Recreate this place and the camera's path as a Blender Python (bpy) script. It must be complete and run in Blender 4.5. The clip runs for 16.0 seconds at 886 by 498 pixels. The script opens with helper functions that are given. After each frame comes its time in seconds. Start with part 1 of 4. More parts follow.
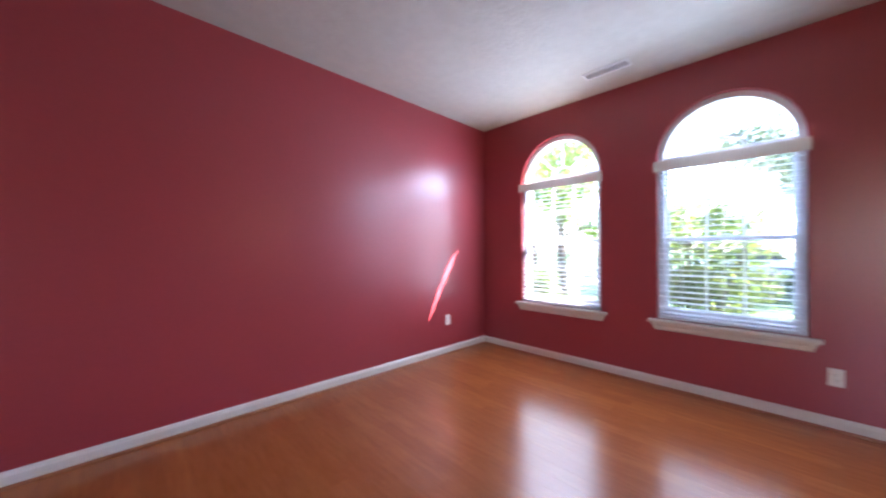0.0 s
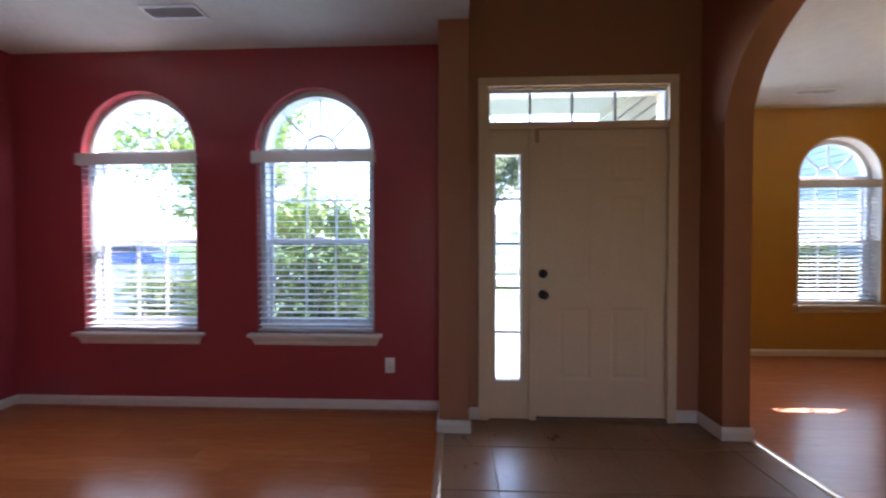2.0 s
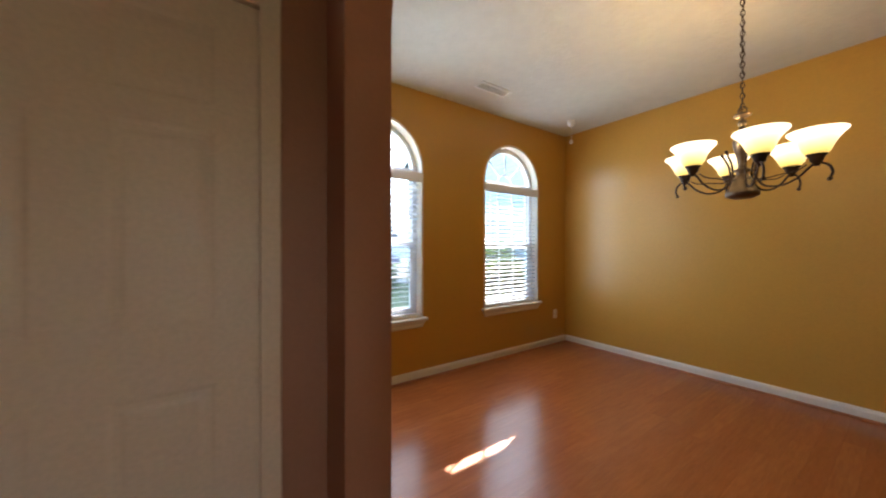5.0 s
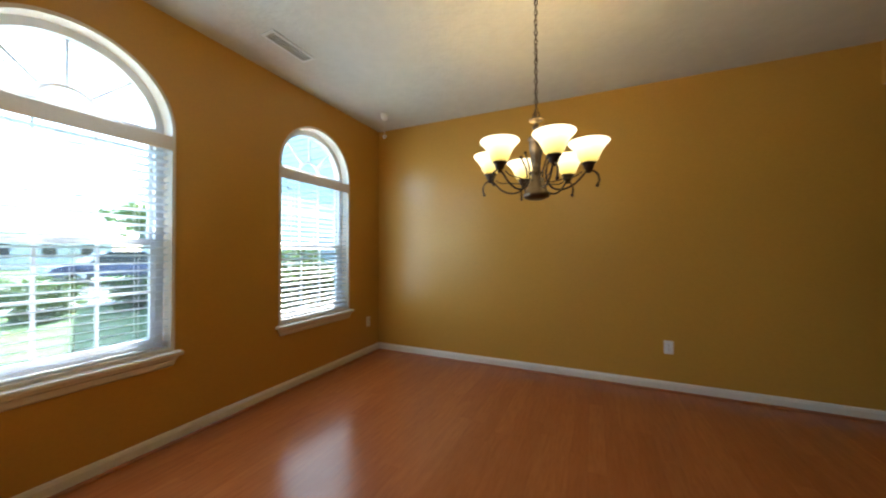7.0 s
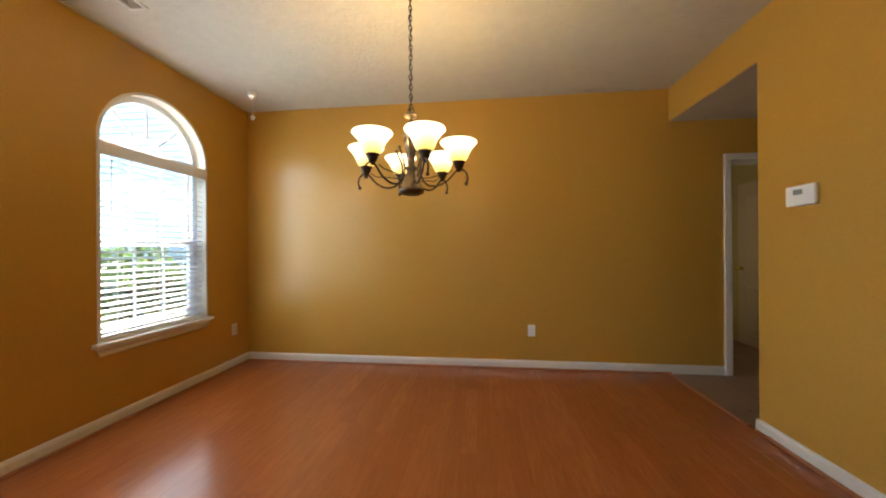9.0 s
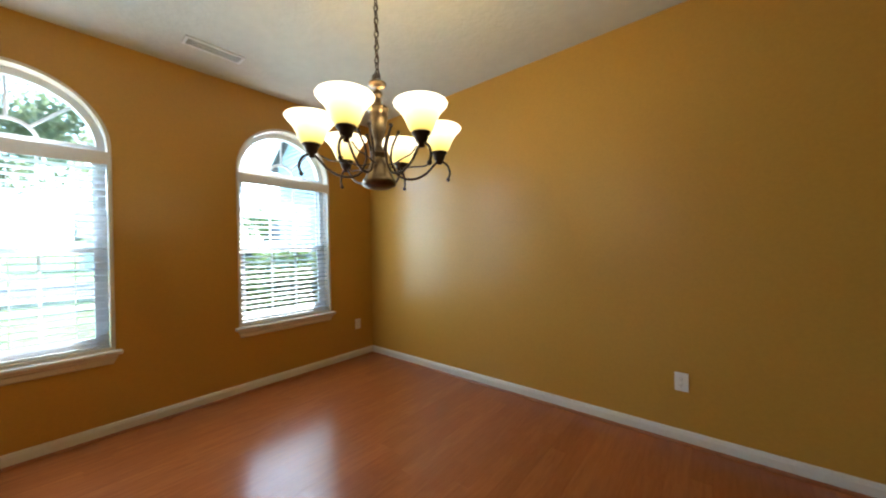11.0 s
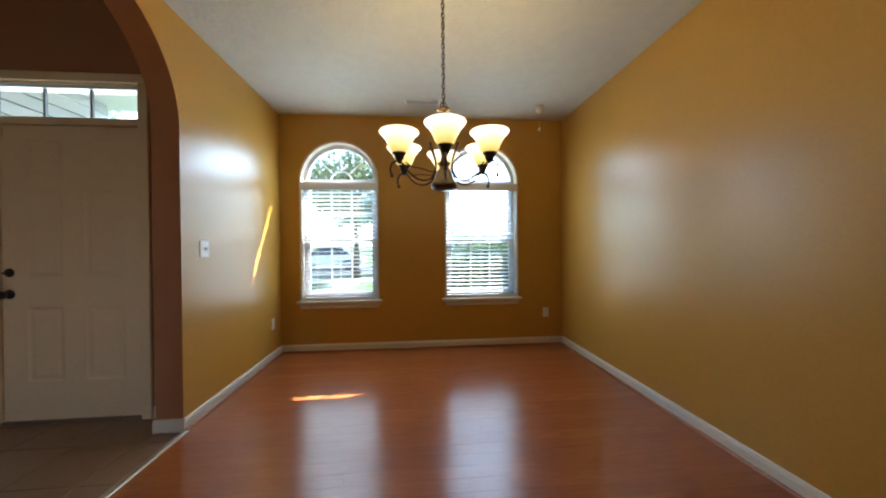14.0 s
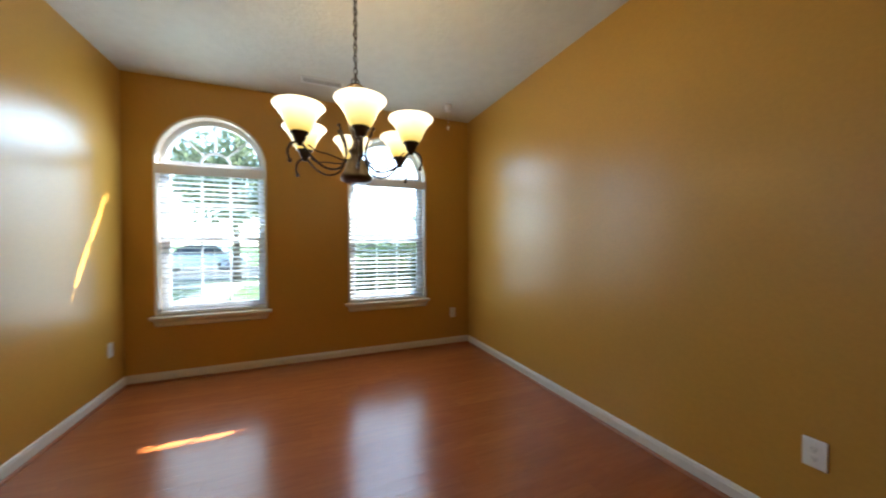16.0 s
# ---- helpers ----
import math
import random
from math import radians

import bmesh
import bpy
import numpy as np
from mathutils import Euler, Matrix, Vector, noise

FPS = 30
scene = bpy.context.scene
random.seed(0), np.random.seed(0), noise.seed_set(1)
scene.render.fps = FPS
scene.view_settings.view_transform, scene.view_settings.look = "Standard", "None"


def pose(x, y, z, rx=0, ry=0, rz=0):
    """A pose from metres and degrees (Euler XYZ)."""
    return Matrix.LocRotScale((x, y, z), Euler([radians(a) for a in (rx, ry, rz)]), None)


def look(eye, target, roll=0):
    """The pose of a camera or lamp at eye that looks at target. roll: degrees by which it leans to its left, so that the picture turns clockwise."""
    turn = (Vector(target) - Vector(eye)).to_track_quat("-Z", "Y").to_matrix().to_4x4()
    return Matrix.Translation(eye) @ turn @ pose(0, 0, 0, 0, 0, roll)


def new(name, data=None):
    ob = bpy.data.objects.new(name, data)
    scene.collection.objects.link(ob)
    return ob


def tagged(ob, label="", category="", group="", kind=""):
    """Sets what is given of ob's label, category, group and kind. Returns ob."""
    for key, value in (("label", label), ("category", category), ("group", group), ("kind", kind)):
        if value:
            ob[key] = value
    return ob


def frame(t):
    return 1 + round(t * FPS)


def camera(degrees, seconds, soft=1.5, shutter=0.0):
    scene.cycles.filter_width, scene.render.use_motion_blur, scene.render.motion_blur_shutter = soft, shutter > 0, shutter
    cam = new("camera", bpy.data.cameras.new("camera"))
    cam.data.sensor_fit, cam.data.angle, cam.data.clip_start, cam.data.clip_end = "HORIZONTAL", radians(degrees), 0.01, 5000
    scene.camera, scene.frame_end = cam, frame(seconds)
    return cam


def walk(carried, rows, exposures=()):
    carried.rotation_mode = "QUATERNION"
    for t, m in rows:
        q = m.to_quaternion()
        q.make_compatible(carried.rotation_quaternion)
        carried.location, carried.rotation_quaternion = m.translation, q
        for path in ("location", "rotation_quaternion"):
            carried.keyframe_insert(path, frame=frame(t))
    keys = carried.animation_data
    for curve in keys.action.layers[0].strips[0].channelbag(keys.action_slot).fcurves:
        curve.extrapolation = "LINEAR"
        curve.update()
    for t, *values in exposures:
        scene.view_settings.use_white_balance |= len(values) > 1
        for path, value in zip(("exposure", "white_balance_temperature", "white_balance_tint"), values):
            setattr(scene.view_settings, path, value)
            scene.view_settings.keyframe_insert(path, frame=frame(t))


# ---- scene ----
cam = camera(106.75, 16.0, 2.1, 0.4)
PATH = [
    (0, (0.655, -0.879, 1.191), (2.045, 0.558, 1.201), -0.05),
    (0.5, (0.932, -1.045, 1.205), (2.638, -0.001, 1.203), -0.2),
    (1, (1.155, -1.164, 1.25), (3.053, -0.537, 1.221), -0.3),
    (1.5, (1.363, -1.365, 1.264), (3.337, -1.039, 1.232), -0.2),
    (2, (1.574, -1.607, 1.266), (3.572, -1.536, 1.235), -0.1),
    (2.5, (1.79, -1.833, 1.274), (3.781, -2.022, 1.246), -0.0),
    (3, (2.005, -2.029, 1.243), (3.963, -2.434, 1.23), -0.0),
    (3.5, (2.18, -2.247, 1.24), (4.08, -2.872, 1.246), -0.4),
    (4, (2.374, -2.485, 1.245), (4.197, -3.308, 1.241), -0.1),
    (5.25, (2.7, -3.09, 1.25), (4.28, -4.315, 1.247), -0.1),
    (6.5, (2.86, -3.449, 1.243), (3.975, -5.104, 1.253), -0.15),
    (7, (2.889, -3.388, 1.225), (3.716, -5.208, 1.243), -0.05),
    (7.5, (2.931, -3.342, 1.195), (3.458, -5.271, 1.212), -0.3),
    (8, (2.946, -3.298, 1.199), (3.208, -5.281, 1.202), -0.25),
    (8.2, (2.939, -3.306, 1.197), (3.122, -5.297, 1.2), -0.25),
    (9.25, (2.71, -3.55, 1.222), (2.985, -5.53, 1.22), -0.55),
    (10.3, (2.327, -4.015, 1.249), (3.232, -5.798, 1.243), -0.95),
    (10.5, (2.287, -4.068, 1.244), (3.29, -5.799, 1.236), -1.15),
    (11, (2.104, -4.314, 1.256), (3.382, -5.851, 1.25), -1.15),
    (11.5, (1.941, -4.552, 1.247), (3.426, -5.891, 1.238), -1.2),
    (12, (1.815, -4.78, 1.249), (3.482, -5.883, 1.242), -1.05),
    (12.5, (1.683, -4.935, 1.242), (3.492, -5.787, 1.234), -1.05),
    (13, (1.56, -4.985, 1.223), (3.459, -5.614, 1.22), -0.7),
    (13.5, (1.466, -4.987, 1.208), (3.431, -5.362, 1.201), -0.65),
    (14, (1.422, -5.024, 1.208), (3.414, -5.199, 1.193), -0.5),
    (14.5, (1.462, -5.004, 1.218), (3.456, -5.151, 1.2), -0.5),
    (15, (1.506, -5.005, 1.22), (3.499, -5.167, 1.205), -0.4),
    (15.5, (1.58, -4.968, 1.216), (3.538, -5.371, 1.204), -0.35),
    (16, (1.645, -4.98, 1.228), (3.494, -5.742, 1.2), -0.25),
]
EXPOSURES = [
    (0, 4.75, 6380, 31), (0.5, 4.45, 6330, 31), (1, 4.1, 6280, 30), (1.5, 3.75, 6250, 29), (2, 3.6, 6320, 28), (3, 3.8, 6600, 29), (4, 4.0, 7100, 28),
    (6.5, 3.85, 6300, 8), (7, 3.88, 6450, 9), (8, 4.15, 7250, 18), (8.2, 4.2, 7250, 18), (10.5, 4.3, 6700, 9), (11, 4.1, 6450, 7), (12, 3.85, 6450, 6),
    (12.5, 3.8, 6450, 10), (13.5, 3.72, 6450, 10), (14.5, 3.65, 6450, 10), (15.5, 3.7, 6450, 10), (16, 3.75, 6450, 10)]
walk(cam, [(t, look(eye, target, roll)) for t, eye, target, roll in PATH], EXPOSURES)

# ---- world, sun, large lights ----
SUN = Vector((1.0, -1.15, 1.68)).normalized()
world = bpy.data.worlds.new("sky")
scene.world = world
world.use_nodes = True
sky = world.node_tree.nodes.new("ShaderNodeTexSky")
sky.sky_type, sky.sun_disc = "NISHITA", False
sky.sun_elevation, sky.sun_rotation = math.asin(SUN.z), math.atan2(SUN.x, SUN.y)
world.node_tree.links.new(sky.outputs[0], world.node_tree.nodes["Background"].inputs[0])
world.node_tree.nodes["Background"].inputs[1].default_value = 0.15
sun_data = bpy.data.lights.new("sun", "SUN")
sun_data.energy, sun_data.angle, sun_data.color = 3.4, radians(0.53), (1.0, 0.95, 0.87)
sun = new("sun", sun_data)
sun.matrix_world = look(SUN * 30, (0, 0, 0))


def daylight_or_fill_lamp(x, y, z, w, h, watts):
    """Sky daylight at a window's opening, or added fill, shining into the room."""
    data = bpy.data.lights.new("window_daylight", "AREA")
    data.shape, data.size, data.size_y, data.energy, data.color = "RECTANGLE", w, h, watts, (0.64, 0.83, 1.0)
    ob = new("window_daylight", data)
    ob.matrix_world = look((x, y, z), (x - 1, y, z))
    return ob


def arch_lamp(x, y, watts):
    """Open sky at the unshaded arch above a blind."""
    ob = daylight_or_fill_lamp(x, y, 2.19, 0.74, 0.34, watts)
    ob.matrix_world = look((x, y, 2.19), (x - 1, y, 1.5))
    ob.data.shape, ob.data.color = "ELLIPSE", (0.57, 0.79, 1.0)
    return ob


CHAND_WATTS = 0.48
for lamp_y, low in ((0.825, 0.6), (-0.55, 0.42)):  # a dense shrub stands before the second
    daylight_or_fill_lamp(4.5, lamp_y, 1.55, 1.1, 2.0, 1.3)
    daylight_or_fill_lamp(3.96, lamp_y, 1.3, 0.8, 1.38, low)
    arch_lamp(3.97, lamp_y, 0.72)
for lamp_y, low, top in ((-4.162, 0.7, 0.62), (-5.84, 0.52, 0.3)):  # the house next door shades the second
    daylight_or_fill_lamp(5.82, lamp_y, 1.55, 1.1, 2.0, 0.9)
    daylight_or_fill_lamp(5.32, lamp_y, 1.3, 0.8, 1.38, low)
    arch_lamp(5.3, lamp_y, top)

# Added fill for the den; its wall there has no window built.
daylight_or_fill_lamp(1.08, -7.9, 1.5, 0.8, 1.0, 0.1).data.color = (1.0, 0.93, 0.8)

daylight_or_fill_lamp(4.3, -1.99, 1.1, 0.17, 1.6, 0.5)
daylight_or_fill_lamp(4.3, -2.47, 2.24, 1.2, 0.22, 0.6)
# Unseen fill from the rear, added to lighten the entry and door.
rear = daylight_or_fill_lamp(-3.3, -2.7, 1.35, 0.9, 1.4, 0.68)
rear.data.color = (1.0, 0.92, 0.82)
rear.matrix_world = look((-3.3, -2.7, 1.35), (0, -2.7, 1.35))

# ---- materials ----
def material(name):
    m = bpy.data.materials.new(name)
    m.use_nodes = True
    return m, m.node_tree.nodes, m.node_tree.links, m.node_tree.nodes["Principled BSDF"]


def noise_node(n, l, scale, detail=3.0, rough=0.55, vector=None, stretch=None, coord="Object"):
    """A noise texture in metres, stretched where wanted."""
    t = n.new("ShaderNodeTexNoise")
    t.inputs["Scale"].default_value, t.inputs["Detail"].default_value, t.inputs["Roughness"].default_value = scale, detail, rough
    if vector is None:
        vector = n.new("ShaderNodeTexCoord").outputs[coord]
    if stretch:
        mp = n.new("ShaderNodeMapping")
        mp.inputs["Scale"].default_value = stretch
        l.new(vector, mp.inputs[0])
        vector = mp.outputs[0]
    l.new(vector, t.inputs["Vector"])
    return t


def mixed(n, l, fac, a, b, blend="MIX"):
    x = n.new("ShaderNodeMix")
    x.data_type, x.blend_type = "RGBA", blend
    for sock, v in ((0, fac), (6, a), (7, b)):
        if isinstance(v, (int, float)):
            x.inputs[sock].default_value = v
        elif isinstance(v, tuple):
            x.inputs[sock].default_value = (*v, 1)
        else:
            l.new(v, x.inputs[sock])
    return x.outputs[2]


def remap(n, l, value, a, b, c=0.0, d=1.0, soft=False):
    r = n.new("ShaderNodeMapRange")
    r.interpolation_type = "SMOOTHSTEP" if soft else "LINEAR"
    l.new(value, r.inputs[0])
    for i, v in enumerate((a, b, c, d)):
        r.inputs[i + 1].default_value = v
    return r.outputs[0]


def bumped(n, l, bsdf, height, strength, distance):
    b = n.new("ShaderNodeBump")
    b.inputs["Strength"].default_value, b.inputs["Distance"].default_value = strength, distance
    l.new(height, b.inputs["Height"])
    l.new(b.outputs[0], bsdf.inputs["Normal"])


def paint(name, color, rough=0.45, vary=0.05, peel=0.15, peel_scale=160.0, depth=0.002, gloss=0.5, haze=0.0):
    """Rolled paint: a fine mottle in the tone, slow clouds in the gloss and an orange-peel relief."""
    m, n, l, p = material(name)
    cloud = noise_node(n, l, 0.9, 1)
    grain = noise_node(n, l, peel_scale * 0.4, 4)
    fine = noise_node(n, l, peel_scale, 2)
    dark = tuple(c * (1 - vary) for c in color)
    lite = tuple(min(1, c * (1 + vary * 0.6)) for c in color)
    l.new(mixed(n, l, remap(n, l, grain.outputs[0], 0.2, 0.8, soft=True), dark, lite), p.inputs["Base Color"])
    l.new(remap(n, l, cloud.outputs[0], 0.0, 1.0, rough - 0.015, rough + 0.015, soft=True), p.inputs["Roughness"])
    p.inputs["Specular IOR Level"].default_value = gloss
    p.inputs["Coat Weight"].default_value, p.inputs["Coat Roughness"].default_value = haze, 0.5
    bumped(n, l, p, fine.outputs[0], peel, depth)
    return m


def plain(name, color, rough=0.4, metal=0.0, vary=0.08, scale=30.0, bump=0.0):
    m, n, l, p = material(name)
    t = noise_node(n, l, scale, 3)
    l.new(mixed(n, l, t.outputs[0], tuple(c * (1 - vary) for c in color), tuple(min(1, c * (1 + vary)) for c in color)), p.inputs["Base Color"])
    p.inputs["Roughness"].default_value, p.inputs["Metallic"].default_value = rough, metal
    if bump:
        bumped(n, l, p, t.outputs[0], bump, 0.003)
    return m


M_RED = paint("crimson_wall_paint", (0.345, 0.044, 0.054), 0.31, gloss=0.58, haze=0.2)
M_GOLD = paint("golden_wall_paint", (0.505, 0.27, 0.044), 0.31, gloss=0.45, haze=0.22)
M_TAN = paint("tan_wall_paint", (0.355, 0.15, 0.071), 0.5)
M_PALE = paint("pale_yellow_wall_paint", (0.55, 0.43, 0.18), 0.5)
M_CEIL = paint("textured_ceiling_paint", (0.55, 0.54, 0.485), 0.8, 0.05, 0.6, 28.0, 0.006)
M_TRIM = paint("white_trim_paint", (0.69, 0.645, 0.575), 0.35, 0.05, 0.05)
M_DOOR = paint("cream_door_paint", (0.7, 0.53, 0.355), 0.42, 0.06, 0.08)
M_VINYL = plain("white_vinyl", (0.68, 0.71, 0.75), 0.35, 0, 0.03)
M_SLAT = plain("white_blind_slat", (0.64, 0.69, 0.74), 0.4, 0, 0.03)
M_PLATE = plain("white_plate_plastic", (0.8, 0.78, 0.74), 0.35, 0, 0.03)
M_SLOT = plain("dark_slot", (0.03, 0.03, 0.03), 0.6)
M_BRONZE = plain("oil_rubbed_bronze", (0.055, 0.035, 0.025), 0.38, 0.7, 0.4, 40)
M_ANTIQUE = plain("brushed_antique_bronze", (0.13, 0.095, 0.065), 0.34, 0.9, 0.3, 60)
M_BRASS = plain("brass", (0.6, 0.42, 0.15), 0.25, 1.0)
M_DARK = plain("black_knob_metal", (0.02, 0.018, 0.02), 0.35, 0.5, 0.3)
M_STRIP = plain("metal_edge_strip", (0.62, 0.5, 0.36), 0.28, 0.8, 0.1)
M_GROUT = plain("tile_grout", (0.2, 0.118, 0.07), 0.9, 0, 0.2, 80, 0.3)
# For the door's glazing bars and the shadow lines painted under porch laps.
M_BAR_LAP_SHADE = plain("grey_bar_and_lap_shade", (0.22, 0.22, 0.23), 0.5)
M_LCD = plain("grey_display", (0.22, 0.25, 0.22), 0.2)
M_VENT = plain("grey_vent_enamel", (0.68, 0.68, 0.67), 0.45, 0.0, 0.05)
M_UNDER = plain("dark_underlay", (0.05, 0.02, 0.012), 0.8)
M_CORD = plain("white_cord", (0.75, 0.75, 0.75), 0.7)


def wood():
    """Glossy cherry laminate, grain along each strip, a tone of its own a strip."""
    m, n, l, p = material("cherry_laminate")
    info = n.new("ShaderNodeObjectInfo")
    coord = n.new("ShaderNodeTexCoord")
    shift = n.new("ShaderNodeVectorMath")
    shift.operation = "MULTIPLY_ADD"
    l.new(info.outputs["Random"], shift.inputs[0])
    shift.inputs[1].default_value = (7.0, 31.0, 3.0)
    l.new(coord.outputs["Object"], shift.inputs[2])
    grain = noise_node(n, l, 9.0, 6, 0.6, shift.outputs[0], (5, 0.5, 1))
    fleck = noise_node(n, l, 60.0, 3, 0.6, shift.outputs[0], (3, 0.25, 1))
    tone = mixed(n, l, info.outputs["Random"], (0.335, 0.089, 0.022), (0.41, 0.122, 0.031))
    tone = mixed(n, l, remap(n, l, grain.outputs[0], 0.35, 0.75, 0, 0.75), tone, (0.25, 0.06, 0.014))
    tone = mixed(n, l, remap(n, l, fleck.outputs[0], 0.5, 0.8, 0, 0.3), tone, (0.43, 0.16, 0.065))
    l.new(tone, p.inputs["Base Color"])
    smear = noise_node(n, l, 2.2, 4, 0.6, n.new("ShaderNodeNewGeometry").outputs["Position"])
    l.new(remap(n, l, smear.outputs[0], 0.2, 0.8, 0.185, 0.235), p.inputs["Roughness"])
    p.inputs["Specular IOR Level"].default_value = 0.5
    p.inputs["Coat Weight"].default_value, p.inputs["Coat Roughness"].default_value = 0.2, 0.42
    bumped(n, l, p, grain.outputs[0], 0.08, 0.001)
    return m


def tile():
    """Matt brown ceramic with clouds and a slow undulation."""
    m, n, l, p = material("brown_ceramic_tile")
    info = n.new("ShaderNodeObjectInfo")
    pos = n.new("ShaderNodeNewGeometry").outputs["Position"]
    cloud = noise_node(n, l, 5.0, 6, 0.65, pos)
    spot = noise_node(n, l, 45.0, 3, 0.6, pos)
    tone = mixed(n, l, remap(n, l, cloud.outputs[0], 0.3, 0.7), (0.22, 0.107, 0.056), (0.31, 0.176, 0.1))
    tone = mixed(n, l, remap(n, l, spot.outputs[0], 0.45, 0.8, 0, 0.5), tone, (0.14, 0.085, 0.05))
    tone = mixed(n, l, 0.25, tone, mixed(n, l, info.outputs["Random"], (0.185, 0.1, 0.06), (0.28, 0.17, 0.105)))
    l.new(tone, p.inputs["Base Color"])
    l.new(remap(n, l, cloud.outputs[0], 0.3, 0.7, 0.265, 0.34), p.inputs["Roughness"])
    bumped(n, l, p, cloud.outputs[0], 0.2, 0.004)
    return m


def window_glass():
    m, n, l, p = material("clear_window_glass")
    n.remove(p)
    clear, gloss, fres, mx = (n.new(k) for k in ("ShaderNodeBsdfTransparent", "ShaderNodeBsdfGlossy", "ShaderNodeLayerWeight", "ShaderNodeMixShader"))
    steep = n.new("ShaderNodeMath")
    steep.operation, steep.inputs[1].default_value = "POWER", 5.0
    l.new(fres.outputs["Facing"], steep.inputs[0])
    clear.inputs[0].default_value = (0.86, 0.94, 0.97, 1)
    gloss.inputs["Roughness"].default_value = 0.02
    l.new(remap(n, l, steep.outputs[0], 0, 1, 0.04, 0.8), mx.inputs[0])
    l.new(clear.outputs[0], mx.inputs[1])
    l.new(gloss.outputs[0], mx.inputs[2])
    l.new(mx.outputs[0], n["Material Output"].inputs[0])
    return m


def screen_mesh():
    m, n, l, p = material("insect_screen_mesh")
    p.inputs["Base Color"].default_value = (0.06, 0.065, 0.07, 1)
    clear, mx = n.new("ShaderNodeBsdfTransparent"), n.new("ShaderNodeMixShader")
    mx.inputs[0].default_value = 0.24
    l.new(clear.outputs[0], mx.inputs[1])
    l.new(p.outputs[0], mx.inputs[2])
    l.new(mx.outputs[0], n["Material Output"].inputs[0])
    return m


def lit_shade():
    """Alabaster glass lit by its bulb: white above, amber towards the holder."""
    m, n, l, p = material("lit_amber_glass")
    sep = n.new("ShaderNodeSeparateXYZ")
    l.new(n.new("ShaderNodeTexCoord").outputs["Object"], sep.inputs[0])
    cloud = noise_node(n, l, 25, 3)
    up = n.new("ShaderNodeMath")
    up.operation = "MULTIPLY_ADD"
    l.new(cloud.outputs[0], up.inputs[0])
    up.inputs[1].default_value = 0.02
    l.new(sep.outputs[2], up.inputs[2])
    k = remap(n, l, up.outputs[0], 0.015, 0.1)
    tone = mixed(n, l, k, (1.0, 0.7, 0.17), (1.0, 0.88, 0.58))
    l.new(tone, p.inputs["Base Color"])
    l.new(tone, p.inputs["Emission Color"])
    l.new(remap(n, l, up.outputs[0], 0.0, 0.11, SHADE_LOW, SHADE_HIGH), p.inputs["Emission Strength"])
    p.inputs["Roughness"].default_value = 0.3
    return m


SHADE_LOW, SHADE_HIGH = 0.05, 0.17
M_WOOD, M_TILE, M_GLASS, M_SCREEN, M_SHADE = wood(), tile(), window_glass(), screen_mesh(), lit_shade()


# ---- mesh helpers ----
def box(bm, x0, x1, y0, y1, z0, z1, bevel=0.0):
    """A box between two corners, its edges rounded by bevel."""
    r = bmesh.ops.create_cube(bm, size=1.0)
    vs = r["verts"]
    for v in vs:
        v.co = Vector((x0 if v.co.x < 0 else x1, y0 if v.co.y < 0 else y1, z0 if v.co.z < 0 else z1))
    if bevel:
        es = list({e for v in vs for e in v.link_edges})
        bmesh.ops.bevel(bm, geom=es, offset=bevel, segments=2, profile=0.5, affect="EDGES", clamp_overlap=True)
    return bm


def boxes(*specs, bevel=0.0):
    bm = bmesh.new()
    for s in specs:
        box(bm, *s, bevel=bevel)
    return bm


def lathe(profile, segs=32, bm=None, at=(0, 0, 0)):
    """A body turned round the z axis from (radius, height) pairs."""
    bm = bm or bmesh.new()
    rings = []
    for r, z in profile:
        rings.append([bm.verts.new((at[0] + max(r, 1e-4) * math.cos(2 * math.pi * i / segs), at[1] + max(r, 1e-4) * math.sin(2 * math.pi * i / segs), at[2] + z)) for i in range(segs)])
    for a, b in zip(rings, rings[1:]):
        for i in range(segs):
            f = bm.faces.new((a[i], a[(i + 1) % segs], b[(i + 1) % segs], b[i]))
            f.smooth = True
    for ring, flip in ((rings[0], True), (rings[-1], False)):
        f = bm.faces.new(ring[::-1] if flip else ring)
    return bm


def tube(points, radius, segs=10, bm=None, closed=False):
    """A round rod along points; radius is a number or one a point."""
    bm = bm or bmesh.new()
    pts = [Vector(p) for p in points]
    k = len(pts)
    radii = radius if isinstance(radius, (list, tuple)) else [radius] * k
    rings, up = [], Vector((0.13, 0.31, 0.94)).normalized()
    for i, p in enumerate(pts):
        a, b = (pts[i - 1], pts[(i + 1) % k]) if closed else (pts[max(i - 1, 0)], pts[min(i + 1, k - 1)])
        d = (b - a).normalized()
        s = d.cross(up)
        s = s.normalized() if s.length > 1e-3 else d.orthogonal().normalized()
        up = s.cross(d).normalized()
        rings.append([bm.verts.new(p + radii[i] * (math.cos(2 * math.pi * j / segs) * s + math.sin(2 * math.pi * j / segs) * up)) for j in range(segs)])
    pairs = list(zip(rings, rings[1:])) + ([(rings[-1], rings[0])] if closed else [])
    for a, b in pairs:
        for j in range(segs):
            f = bm.faces.new((a[j], a[(j + 1) % segs], b[(j + 1) % segs], b[j]))
            f.smooth = True
    if not closed:
        bm.faces.new(rings[0][::-1])
        bm.faces.new(rings[-1])
    return bm


def ball(c, r, bm=None, segs=14):
    bm = bm or bmesh.new()
    res = bmesh.ops.create_uvsphere(bm, u_segments=segs, v_segments=segs // 2 + 2, radius=r, matrix=Matrix.Translation(c))
    for f in {f for v in res["verts"] for f in v.link_faces}:
        f.smooth = True
    return bm


